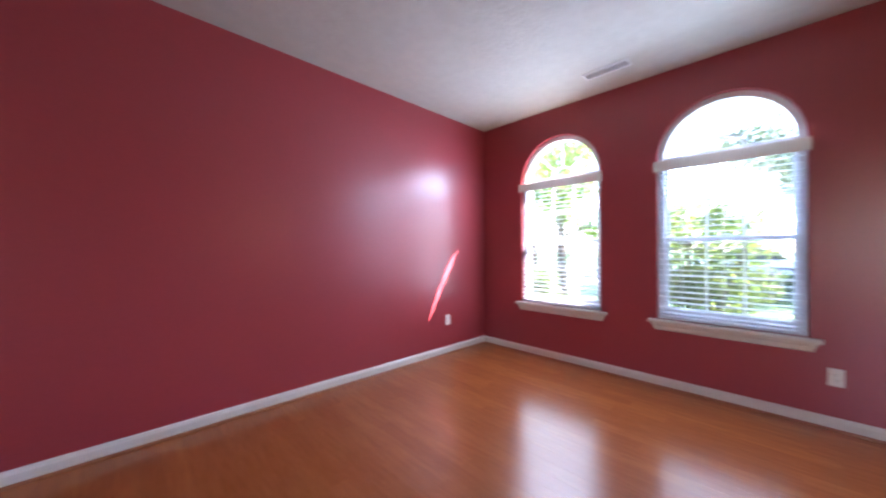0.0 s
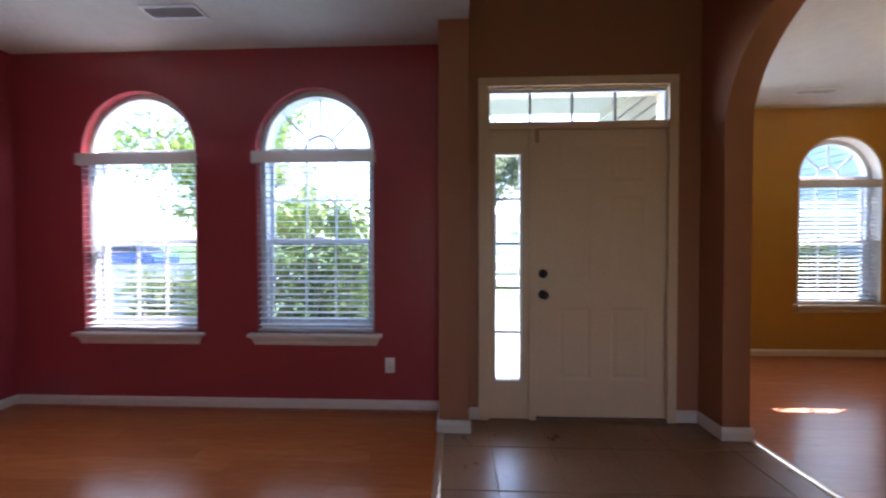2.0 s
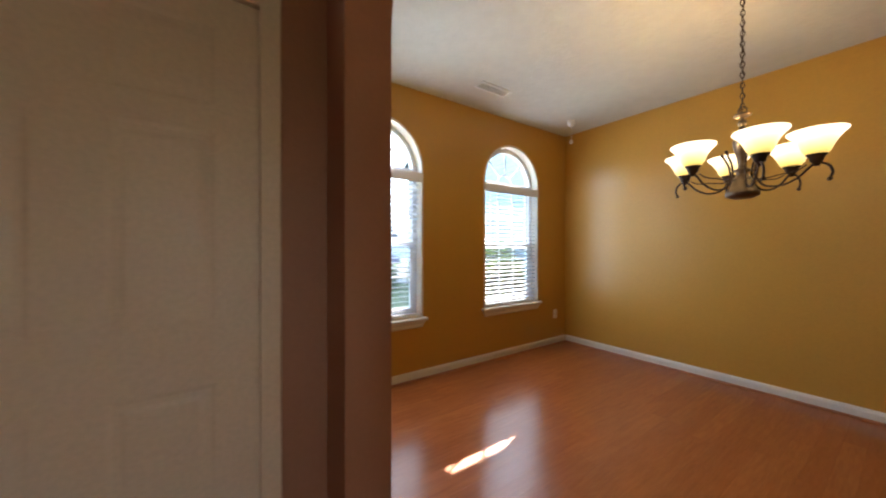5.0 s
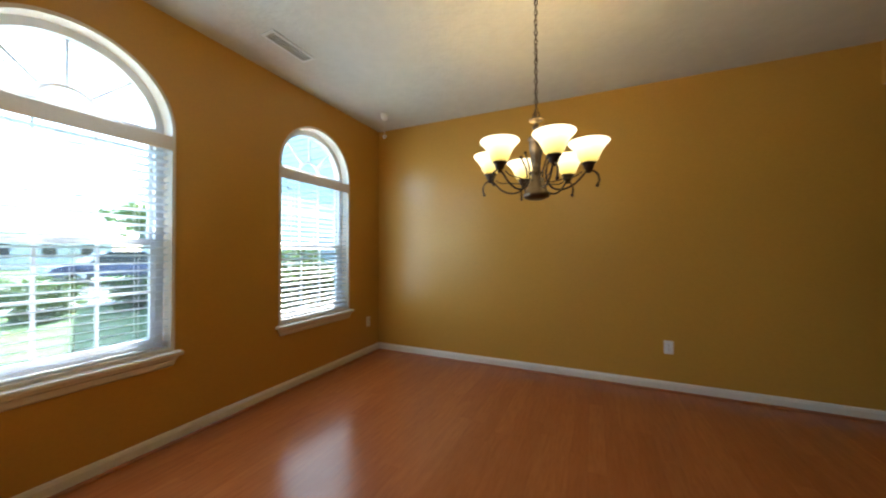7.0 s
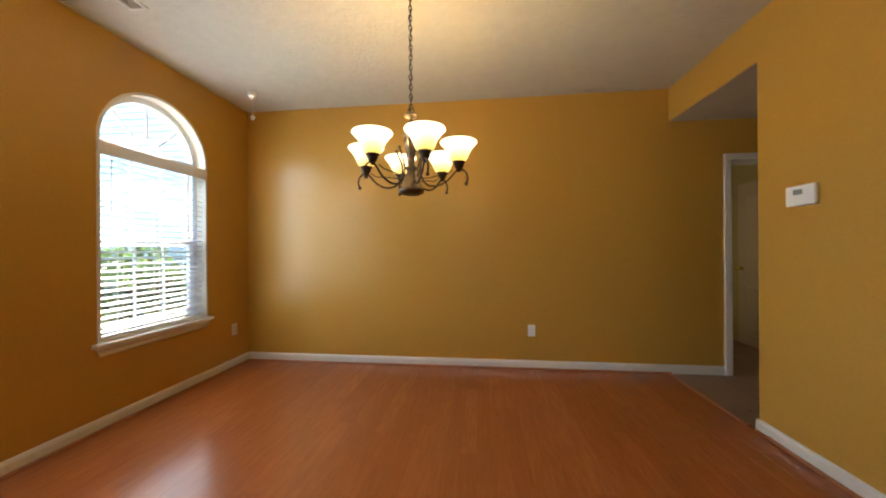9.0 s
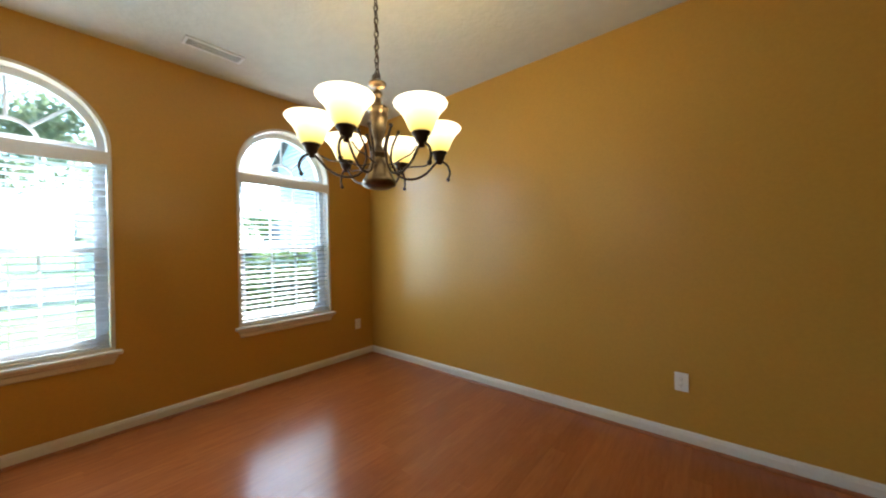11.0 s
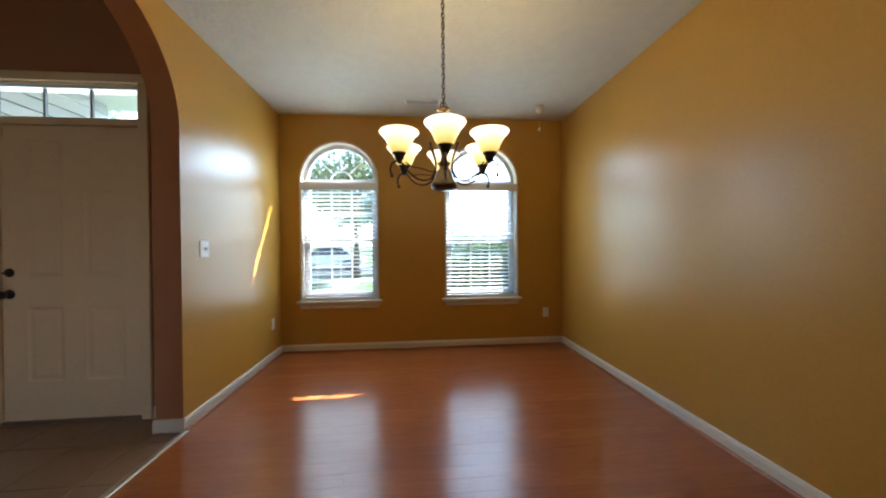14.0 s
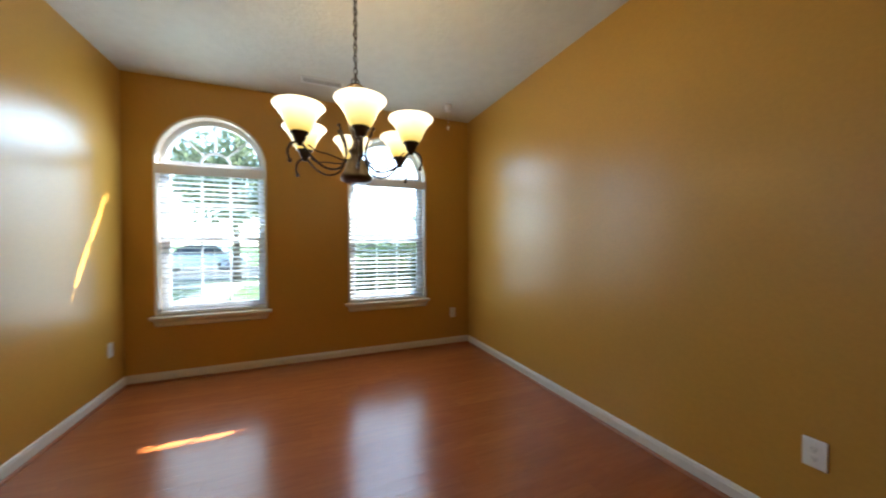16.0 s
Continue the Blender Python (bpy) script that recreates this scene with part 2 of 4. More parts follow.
def mesh_of(bm, name, mats):
    bmesh.ops.recalc_face_normals(bm, faces=bm.faces)
    me = bpy.data.meshes.new(name)
    bm.to_mesh(me)
    bm.free()
    for m in mats if isinstance(mats, (list, tuple)) else [mats]:
        me.materials.append(m)
    return me


def part(name, bm, mat, parent=None, label=""):
    """One mesh object, under its thing where parent is given."""
    ob = new(name, mesh_of(bm, name, mat))
    ob.parent = parent
    return tagged(ob, label)


def thing(name, at=(0, 0, 0), label="", category="", group="", kind="", turn=0):
    e = new(name)
    e.empty_display_size = 0.1
    e.matrix_world = pose(*at, 0, 0, turn)
    return tagged(e, label, category, group, kind)


def structure(name, bm, mat, label, category):
    return tagged(part(name, bm, mat), label, category, "", "structure")


def piece(name, me, parent, at, turn=0.0):
    o = new(name, me)
    o.parent = parent
    o.location = at
    o.rotation_euler = (0, 0, turn)
    return o


def arched(u, o):
    """The top of an opening at u: straight, or a round arch over the spring line."""
    u0, u1, z0, z1, arch = o
    if not arch:
        return z1
    r, c = (u1 - u0) / 2, (u0 + u1) / 2
    return z1 + math.sqrt(max(r * r - (u - c) ** 2, 0.0))


def wall_mesh(axis, u0, u1, z0, z1, w0, w1, openings=(), mats_by_side=(0, 0, 0)):
    """A wall of thickness w0..w1 along axis ('x' or 'y') with openings (u0, u1, sill, head or spring, arched) cut through.
    mats_by_side: slots of the w0 face, the w1 face and the reveals."""
    bm = bmesh.new()
    cuts = {u0, u1}
    for o in openings:
        k = 40 if o[4] else 1
        cuts |= {((o[0] + o[1]) / 2 - math.cos(math.pi * i / k) * (o[1] - o[0]) / 2) for i in range(k + 1)}
    cuts = sorted(cuts)
    cuts = [c for i, c in enumerate(cuts) if i == 0 or c - cuts[i - 1] > 1e-5]

    def vert(u, w, z):
        return bm.verts.new((u, w, z) if axis == "x" else (w, u, z))

    def quad(pts, slot):
        f = bm.faces.new([vert(*p) for p in pts])
        f.material_index = slot

    def slab(a, b, za0, zb0, za1, zb1):
        for w, s in ((w0, 0), (w1, 1)):
            quad([(a, w, za0), (b, w, zb0), (b, w, zb1), (a, w, za1)], mats_by_side[s])

    for a, b in zip(cuts, cuts[1:]):
        mid = (a + b) / 2
        hole = next((o for o in openings if o[0] < mid < o[1]), None)
        if hole is None:
            slab(a, b, z0, z0, z1, z1)
            continue
        ta, tb = arched(a, hole), arched(b, hole)
        if hole[2] > z0 + 1e-4:
            slab(a, b, z0, z0, hole[2], hole[2])
            quad([(a, w0, hole[2]), (b, w0, hole[2]), (b, w1, hole[2]), (a, w1, hole[2])], mats_by_side[2])
        slab(a, b, ta, tb, z1, z1)
        quad([(a, w0, ta), (b, w0, tb), (b, w1, tb), (a, w1, ta)], mats_by_side[2])
    for o in openings:
        for u in o[:2]:
            quad([(u, w0, o[2]), (u, w1, o[2]), (u, w1, o[3]), (u, w0, o[3])], mats_by_side[2])
    for u in (u0, u1):
        quad([(u, w0, z0), (u, w1, z0), (u, w1, z1), (u, w0, z1)], mats_by_side[2])
    quad([(u0, w0, z1), (u1, w0, z1), (u1, w1, z1), (u0, w1, z1)], mats_by_side[2])
    bmesh.ops.remove_doubles(bm, verts=bm.verts, dist=1e-5)
    return bm


M_CREAM = paint("cream_wall_paint", (0.7, 0.64, 0.54), 0.5)

# ---- the large structure ----
CEIL, HIGH = 2.745, 3.4
X_RED, X_GOLD, X_DOOR = 4.035, 5.355, 3.945
Y_RED, Y_COL, Y_COL2, Y_ARCH, Y_GOLD, Y_RIGHT = 1.84, -1.50, -1.70, -3.324, -3.494, -6.85
X_BACK, X_REAR = 0.98, -3.0
SILL, SPRING, HALF = 0.59, 1.995, 0.45
WINDOWS_RED, WINDOWS_GOLD = (0.825, -0.55), (-4.162, -5.84)


def opening(y):
    return (y - HALF, y + HALF, SILL, SPRING, True)


structure("wall_north", boxes((X_REAR, X_RED + 0.16, Y_RED, Y_RED + 0.15, 0, HIGH)), M_RED, "crimson painted plaster wall with a satin sheen", "wall")
structure("wall_east", wall_mesh("y", Y_COL, Y_RED, 0, HIGH, X_RED, X_RED + 0.16, [opening(y) for y in WINDOWS_RED]), M_RED, "crimson painted front wall with two arched window openings", "wall")
structure("wall_pier", boxes((3.767, X_RED + 0.16, Y_COL2, Y_COL, 0, HIGH), bevel=0.004), M_TAN, "tan painted wall end between the red room and entry", "wall")
DOOR_HOLE = (-3.13, -1.815, 0, 2.40, False)
structure("wall_entry", wall_mesh("y", Y_ARCH, Y_COL2, 0, HIGH, X_DOOR, X_DOOR + 0.16, [DOOR_HOLE]), M_TAN, "tan painted entry wall round the front door", "wall")
ARCH = (2.36, 3.735, 0, 2.0, True)
structure("wall_arch", wall_mesh("x", X_REAR, X_GOLD + 0.16, 0, HIGH, Y_GOLD, Y_ARCH, [ARCH], (1, 0, 0)), [M_TAN, M_GOLD], "tan and golden wall with a round archway", "wall")
structure("wall_front", wall_mesh("y", Y_RIGHT, Y_GOLD, 0, HIGH, X_GOLD, X_GOLD + 0.16, [opening(y) for y in WINDOWS_GOLD]), M_GOLD, "golden painted front wall with two arched window openings", "wall")
HALL_DOOR = (-0.39, 0.44, 0, 2.035, False)
structure("wall_south", wall_mesh("x", -1.5, X_GOLD + 0.16, 0, HIGH, Y_RIGHT - 0.12, Y_RIGHT, [HALL_DOOR]), M_GOLD, "long golden painted wall with a satin sheen", "wall")
structure("wall_west", boxes((X_BACK - 0.12, X_BACK, -5.83, Y_GOLD, 0, HIGH), (X_BACK - 0.12, X_BACK, Y_RIGHT, -5.83, 2.43, HIGH)), M_GOLD, "golden painted wall with an opening to a hall", "wall")
# Unseen wall, cream to bounce light; its opening is added for the rear fill.
structure("wall_rear", wall_mesh("y", Y_ARCH, Y_RED, 0, HIGH, X_REAR - 0.12, X_REAR, [(-3.2, -2.2, 0.65, 2.05, False)]), M_CREAM, "plain cream rear wall with an added unseen opening for fill light", "wall")
structure("wall_hall", boxes((-1.5, X_BACK - 0.12, -5.83, -5.77, 0, 2.8)), M_GOLD, "golden painted side wall of the hall", "wall")
structure("wall_hall_end", boxes((-1.62, -1.5, Y_RIGHT, -5.77, 0, 2.8)), M_GOLD, "golden painted end wall of the hall", "wall")
structure("ceiling_red", boxes((X_REAR, X_RED, Y_COL2, Y_RED, CEIL, CEIL + 0.1)), M_CEIL, "white textured ceiling of the red room", "ceiling")
structure("ceiling_entry", boxes((X_REAR, X_DOOR, Y_ARCH, Y_COL2, HIGH - 0.05, HIGH + 0.05)), M_CEIL, "white textured high ceiling of the entry", "ceiling")
structure("wall_fascia", boxes((X_REAR, X_DOOR, Y_COL2, Y_COL2 + 0.1, CEIL + 0.1, HIGH)), M_TAN, "tan upper wall above the red room opening", "wall")
structure("ceiling_gold", boxes((X_BACK, X_GOLD, Y_RIGHT, Y_GOLD, CEIL, CEIL + 0.1)), M_CEIL, "white textured ceiling of the golden room", "ceiling")
structure("ceiling_hall", boxes((-1.5, X_BACK - 0.01, Y_RIGHT, -5.83, 2.428, 2.43), (-1.5, X_BACK - 0.12, Y_RIGHT, -5.83, 2.43, 2.5)), M_CEIL, "white textured low ceiling of the hall", "ceiling")

# the small room past the hall door
structure("wall_den_south", boxes((-1.6, 1.2, -8.75, -8.65, 0, 2.5)), M_PALE, "pale yellow wall of the room past the hall", "wall")
structure("wall_den_west", boxes((-0.6, -0.5, -8.65, Y_RIGHT - 0.12, 0, 2.5)), M_PALE, "pale yellow side wall of the room past the hall", "wall")
structure("wall_den_east", boxes((1.1, 1.2, -8.65, Y_RIGHT - 0.12, 0, 2.5)), M_PALE, "pale yellow side wall of the room past the hall", "wall")
structure("ceiling_den", boxes((-1.6, 1.2, -8.75, Y_RIGHT - 0.12, 2.5, 2.6)), M_CEIL, "white ceiling of the room past the hall", "ceiling")

# floors: bare subfloor sheets, on which the strips and tiles lie
floor_red = structure("floor_red", boxes((X_REAR, X_RED + 0.16, Y_COL - 0.01, Y_RED, -0.1, -0.008)), M_UNDER, "glossy cherry laminate floor of the red room", "floor")
floor_gold = structure("floor_gold", boxes((X_BACK, X_GOLD + 0.16, Y_RIGHT, Y_GOLD - 0.015, -0.1, -0.008)), M_UNDER, "glossy cherry laminate floor of the golden room", "floor")
floor_entry = structure("floor_entry", boxes((X_REAR, X_DOOR + 0.16, Y_GOLD - 0.015, Y_COL - 0.01, -0.1, -0.0022)), M_GROUT, "brown ceramic tile floor of the entry", "floor")
floor_hall = structure("floor_hall", boxes((-1.6, X_BACK, -8.75, -5.77, -0.1, -0.006)), M_GROUT, "brown ceramic tile floor of the hall", "floor")


# ---- baseboards, shoe mouldings, floor edge strips ----
def run_profile(a, b, inward, profile):
    """A moulding of the cross-section (out, up) along a..b, standing out by inward."""
    bm = bmesh.new()
    a, b, n = Vector(a), Vector(b), Vector(inward)
    rows = [[bm.verts.new(p + n * o + Vector((0, 0, z))) for o, z in profile] for p in (a, b)]
    k = len(profile)
    for i in range(k):
        bm.faces.new((rows[0][i], rows[1][i], rows[1][(i + 1) % k], rows[0][(i + 1) % k]))
    bm.faces.new(rows[0][::-1])
    bm.faces.new(rows[1])
    return bm


BASE = [(0, 0.002), (0.014, 0.002), (0.014, 0.062), (0.011, 0.07), (0.009, 0.078), (0.004, 0.085), (0, 0.086)]
SHOE = [(0.014, 0.001), (0.03, 0.001), (0.029, 0.007), (0.025, 0.013), (0.019, 0.0165), (0.014, 0.017)]
M_SHOE = plain("cherry_shoe_moulding", (0.32, 0.11, 0.045), 0.3, 0, 0.25, 25)
RUNS = [  # start, end, direction into the room, with a wooden shoe
    ((X_REAR, Y_RED, 0), (X_RED, Y_RED, 0), (0, -1, 0), True),
    ((X_RED, Y_COL + 0.014, 0), (X_RED, Y_RED - 0.014, 0), (-1, 0, 0), True),
    ((3.767, Y_COL, 0), (X_RED, Y_COL, 0), (0, 1, 0), True),
    ((3.767, Y_COL2 - 0.014, 0), (3.767, Y_COL + 0.014, 0), (-1, 0, 0), False),
    ((3.767, Y_COL2, 0), (X_DOOR, Y_COL2, 0), (0, -1, 0), False),
    ((X_DOOR, -1.775, 0), (X_DOOR, Y_COL2 - 0.014, 0), (-1, 0, 0), False),
    ((X_DOOR, Y_ARCH + 0.014, 0), (X_DOOR, -3.16, 0), (-1, 0, 0), False),
    ((3.735, Y_ARCH, 0), (X_DOOR, Y_ARCH, 0), (0, 1, 0), False),
    ((3.735, Y_GOLD - 0.014, 0), (3.735, Y_ARCH + 0.014, 0), (-1, 0, 0), False),
    ((3.735, Y_GOLD, 0), (X_GOLD, Y_GOLD, 0), (0, -1, 0), True),
    ((X_GOLD, Y_RIGHT + 0.014, 0), (X_GOLD, Y_GOLD - 0.014, 0), (-1, 0, 0), True),
    ((X_BACK, Y_RIGHT, 0), (X_GOLD, Y_RIGHT, 0), (0, 1, 0), True),
    ((0.5, Y_RIGHT, 0), (X_BACK, Y_RIGHT, 0), (0, 1, 0), False),
    ((X_BACK, -5.834, 0), (X_BACK, Y_GOLD - 0.0, 0), (1, 0, 0), True),
    ((X_BACK - 0.12, -5.83, 0), (X_BACK + 0.014, -5.83, 0), (0, -1, 0), False),
    ((-1.5, -5.83, 0), (X_BACK - 0.12, -5.83, 0), (0, -1, 0), False),
    ((X_BACK, Y_GOLD, 0), (2.36, Y_GOLD, 0), (0, -1, 0), True),
    ((2.36, Y_GOLD - 0.014, 0), (2.36, Y_ARCH + 0.014, 0), (1, 0, 0), False),
    ((X_REAR, Y_ARCH, 0), (2.36, Y_ARCH, 0), (0, 1, 0), False),
]
for i, (a, b, n, shoe) in enumerate(RUNS):
    structure("baseboard", run_profile(a, b, n, BASE), M_TRIM, "white painted baseboard along the wall's foot", "baseboard")
    if shoe:
        structure("trim", run_profile(a, b, n, SHOE), M_SHOE, "cherry wood shoe moulding at the baseboard's foot", "moulding")

STRIP = [(-0.022, 0.0), (-0.018, 0.006), (-0.006, 0.01), (0.006, 0.01), (0.018, 0.006), (0.022, 0.0)]
structure("trim", run_profile((X_REAR, Y_COL - 0.012, 0.001), (3.752, Y_COL - 0.012, 0.001), (0, 1, 0), STRIP), M_STRIP, "pale metal edge strip between laminate and tile", "edge strip")
structure("trim", run_profile((2.37, Y_GOLD - 0.015, 0.001), (3.73, Y_GOLD - 0.015, 0.001), (0, 1, 0), STRIP), M_STRIP, "pale metal edge strip between tile and laminate", "edge strip")
structure("trim", run_profile((X_BACK + 0.01, Y_RIGHT + 0.015, 0.001), (X_BACK + 0.01, -5.9, 0.001), (1, 0, 0), STRIP), M_SHOE, "cherry edge strip between laminate and hall tile", "edge strip")


# ---- windows and blinds ----
def ring(r0, r1, x0, x1, k=40, a0=0.0, a1=math.pi, cz=0.0):
    """A flat arched band between two radii, x0..x1 deep."""
    bm = bmesh.new()
    rows = []
    for i in range(k + 1):
        a = a0 + (a1 - a0) * i / k
        c, s = math.cos(a), math.sin(a)
        rows.append([bm.verts.new(p) for p in ((x0, r0 * c, cz + r0 * s), (x0, r1 * c, cz + r1 * s), (x1, r1 * c, cz + r1 * s), (x1, r0 * c, cz + r0 * s))])
    for p, q in zip(rows, rows[1:]):
        for j in range(4):
            bm.faces.new((p[j], p[(j + 1) % 4], q[(j + 1) % 4], q[j]))
    bm.faces.new(rows[0])
    bm.faces.new(rows[-1][::-1])
    return bm


def u_frame(w0, w1, x0, x1, z0, spring):
    """An arched frame: band, two jambs and a foot."""
    bm = ring(w0, w1, x0, x1, cz=spring)
    box(bm, x0, x1, w0, w1, z0, spring)
    box(bm, x0, x1, -w1, -w0, z0, spring)
    box(bm, x0, x1, -w0, w0, z0, z0 + (w1 - w0))
    return bm


def sash(x0, x1, w, z0, z1, rail=0.04):
    return boxes((x0, x1, -w, -w + rail, z0, z1), (x0, x1, w - rail, w, z0, z1), (x0, x1, -w + rail, w - rail, z0, z0 + rail), (x0, x1, -w + rail, w - rail, z1 - rail, z1), bevel=0.004)


def half_disc(r, x0, x1, cz, k=32):
    bm = bmesh.new()
    rows = [[bm.verts.new((x, r * math.cos(math.pi * i / k), cz + r * math.sin(math.pi * i / k))) for i in range(k + 1)] for x in (x0, x1)]
    bm.faces.new(rows[0][::-1])
    bm.faces.new(rows[1])
    for i in range(k + 1):
        j = (i + 1) % (k + 1)
        bm.faces.new((rows[0][i], rows[0][j], rows[1][j], rows[1][i]))
    return bm


def arched_window(name, x, y, lined, horn, label):
    """A white vinyl single-hung window under a sunburst arch, with stool and apron."""
    t = thing(name, (x, y, SILL), label, "window", "", "structure")
    sp, w = SPRING - SILL, HALF
    if lined:
        part("jamb_liner", u_frame(w - 0.02, w + 0.0, -0.006, 0.085, 0.0, sp), M_TRIM, t)
        w -= 0.02
    fr = part("window_frame", u_frame(w - 0.047, w - 0.001, 0.085 if lined else 0.05, 0.15, 0.002, sp), M_VINYL, t)
    part("mullion", boxes((0.082, 0.15, -w + 0.04, w - 0.04, sp - 0.045, sp + 0.02), bevel=0.004), M_VINYL, t)
    wi = w - 0.03
    upper = part("upper_sash", sash(0.118, 0.142, wi, 0.68, sp - 0.04), M_VINYL, t)
    lower = part("lower_sash", sash(0.09, 0.116, wi, 0.045, 0.72), M_VINYL, t)
    for s, z0, z1, xm in ((upper, 0.72, sp - 0.08, 0.13), (lower, 0.085, 0.68, 0.103)):
        zm = (z0 + z1) / 2
        for u in (-0.118, 0.118):
            part("muntin", boxes((xm - 0.007, xm + 0.007, u - 0.008, u + 0.008, z0, z1), bevel=0.003), M_VINYL, s)
        part("muntin", boxes((xm - 0.006, xm + 0.006, -wi + 0.04, wi - 0.04, zm - 0.008, zm + 0.008), bevel=0.003), M_VINYL, s)
        pane = part("pane", boxes((xm - 0.002, xm + 0.002, -wi + 0.035, wi - 0.035, z0 - 0.005, z1 + 0.005)), M_GLASS, s)
        pane.visible_shadow = False
    part("lock", boxes((0.075, 0.1, -0.04, 0.04, 0.715, 0.732), bevel=0.005), M_VINYL, lower)
    scr = part("insect_screen", boxes((0.152, 0.154, -wi, wi, 0.05, 0.71)), M_SCREEN, t, "dark fine insect mesh")
    # arch light with a hub and three rays
    ra = w - 0.046
    pane = part("pane", half_disc(ra, 0.122, 0.126, sp), M_GLASS, t)
    pane.visible_shadow = False
    part("hub_muntin", ring(0.115, 0.135, 0.115, 0.133, 24, cz=sp), M_VINYL, t)
    for a in (45, 90, 135):
        c, s = math.cos(radians(a)), math.sin(radians(a))
        bm = boxes((0.116, 0.132, 0.13, ra, -0.008, 0.008), bevel=0.003)
        bmesh.ops.transform(bm, matrix=Matrix.Translation((0, 0, sp)) @ Matrix.Rotation(radians(a), 4, "X"), verts=bm.verts)
        part("ray_muntin", bm, M_VINYL, t)
    st = part("window_sill", boxes((-0.05, 0.085, -HALF - horn, HALF + horn, -0.03, 0.0), bevel=0.008), M_TRIM, t)
    for v in st.data.vertices:  # the stool's horns stop at the wall, the middle runs in
        if v.co.x > -0.002 and abs(v.co.y) > HALF:
            v.co.x = -0.002
    bm = bmesh.new()
    prof = [(-0.002, -0.03), (-0.03, -0.03), (-0.028, -0.045), (-0.018, -0.055), (-0.016, -0.085), (-0.002, -0.095)]
    rows = [[bm.verts.new((px, yy * (HALF + horn - 0.02 + (pz + 0.03) * 0.4), pz)) for px, pz in prof] for yy in (-1, 1)]
    for i in range(len(prof)):
        j = (i + 1) % len(prof)
        bm.faces.new((rows[0][i], rows[1][i], rows[1][j], rows[0][j]))
    bm.faces.new(rows[0][::-1])
    bm.faces.new(rows[1])
    part("apron", bm, M_TRIM, t)
    return t


def slat_mesh(half, tilt):
    """One two-inch blind slat, slightly crowned and tilted."""
    bm = bmesh.new()
    secs = []
    for yy in (-half, half):
        lo, hi = [], []
        for i in range(5):
            u = -0.024 + 0.012 * i
            h = 0.0022 * (1 - (u / 0.024) ** 2)
            c, s = math.cos(tilt), math.sin(tilt)
            for row, e in ((lo, -0.0014), (hi, 0.0014)):
                row.append(bm.verts.new((u * c - (h + e) * s, yy, u * s + (h + e) * c)))
        secs.append(lo + hi[::-1])
    for i in range(10):
        j = (i + 1) % 10
        bm.faces.new((secs[0][i], secs[0][j], secs[1][j], secs[1][i]))
    bm.faces.new(secs[0][::-1])
    bm.faces.new(secs[1])
    return mesh_of(bm, "slat", M_SLAT)


def window_blind(x, y, proud, tilt, label):
    """A lowered horizontal blind with its valance, slats, ladders and foot rail."""
    t = thing("window_blind", (x, y, SILL), label, "blind", "window blinds")
    half = HALF - (0.012 if proud else 0.026)
    if proud:
        part("valance", boxes((-0.042, -0.03, -HALF - 0.015, HALF + 0.015, 1.285, 1.374), (-0.03, -0.003, -HALF - 0.015, -HALF - 0.004, 1.285, 1.374), (-0.03, -0.003, HALF + 0.004, HALF + 0.015, 1.285, 1.374), (-0.03, 0.06, -half, half, 1.36, 1.372), bevel=0.002), M_TRIM, t)
        xs = 0.012
    else:
        part("valance", boxes((-0.012, 0.004, -HALF + 0.002, HALF - 0.002, 1.287, 1.378), bevel=0.004), M_TRIM, t)
        xs = 0.04
    part("headrail", boxes((xs - 0.027, xs + 0.027, -half, half, 1.312, 1.359), bevel=0.003), M_SLAT, t)
    me = slat_mesh(half, tilt)
    for i in range(27):
        piece("slat", me, t, (xs, 0, 0.062 + 0.0462 * i))
    part("bottom_rail", boxes((xs - 0.025, xs + 0.025, -half, half, 0.012, 0.034), bevel=0.006), M_SLAT, t)
    for u in (-0.27, 0.0, 0.27):
        bm = bmesh.new()
        for dx in (-0.0245, 0.0245):
            box(bm, xs + dx - 0.0008, xs + dx + 0.0008, u - 0.0012, u + 0.0012, 0.03, 1.34)
        part("ladder_cord", bm, M_CORD, t)
    part("tilt_wand", tube([(xs - 0.035, half - 0.07, 1.34), (xs - 0.036, half - 0.07, 0.75)], 0.0035, 8), M_CORD, t)
    return t


for i, y in enumerate(WINDOWS_RED):
    arched_window("window_%d" % (i + 1), X_RED, y, False, 0.062, "arched white vinyl window set deep in the crimson wall")
    window_blind(X_RED, y, True, radians(5), "open white horizontal blind with a boxed valance in the red room")
for i, y in enumerate(WINDOWS_GOLD):
    arched_window("window_%d" % (i + 3), X_GOLD, y, True, 0.034, "arched white vinyl window with white lining in the golden wall")
    window_blind(X_GOLD, y, False, radians((-11, 15)[i]), "open white horizontal blind inside the golden room's window")


# ---- the front door with sidelight and transom ----
entry = thing("door_1", (0, 0, 0), "cream six-panel front door unit with sidelight and transom", "door", "", "structure")
xf = X_DOOR - 0.026
part("casing", boxes((xf, X_DOOR, -1.85, -1.775, 0.002, 2.375), (xf, X_DOOR, -3.16, -3.095, 0.002, 2.375), (xf, X_DOOR, -3.16, -1.775, 2.375, 2.437), bevel=0.005), M_DOOR, entry)
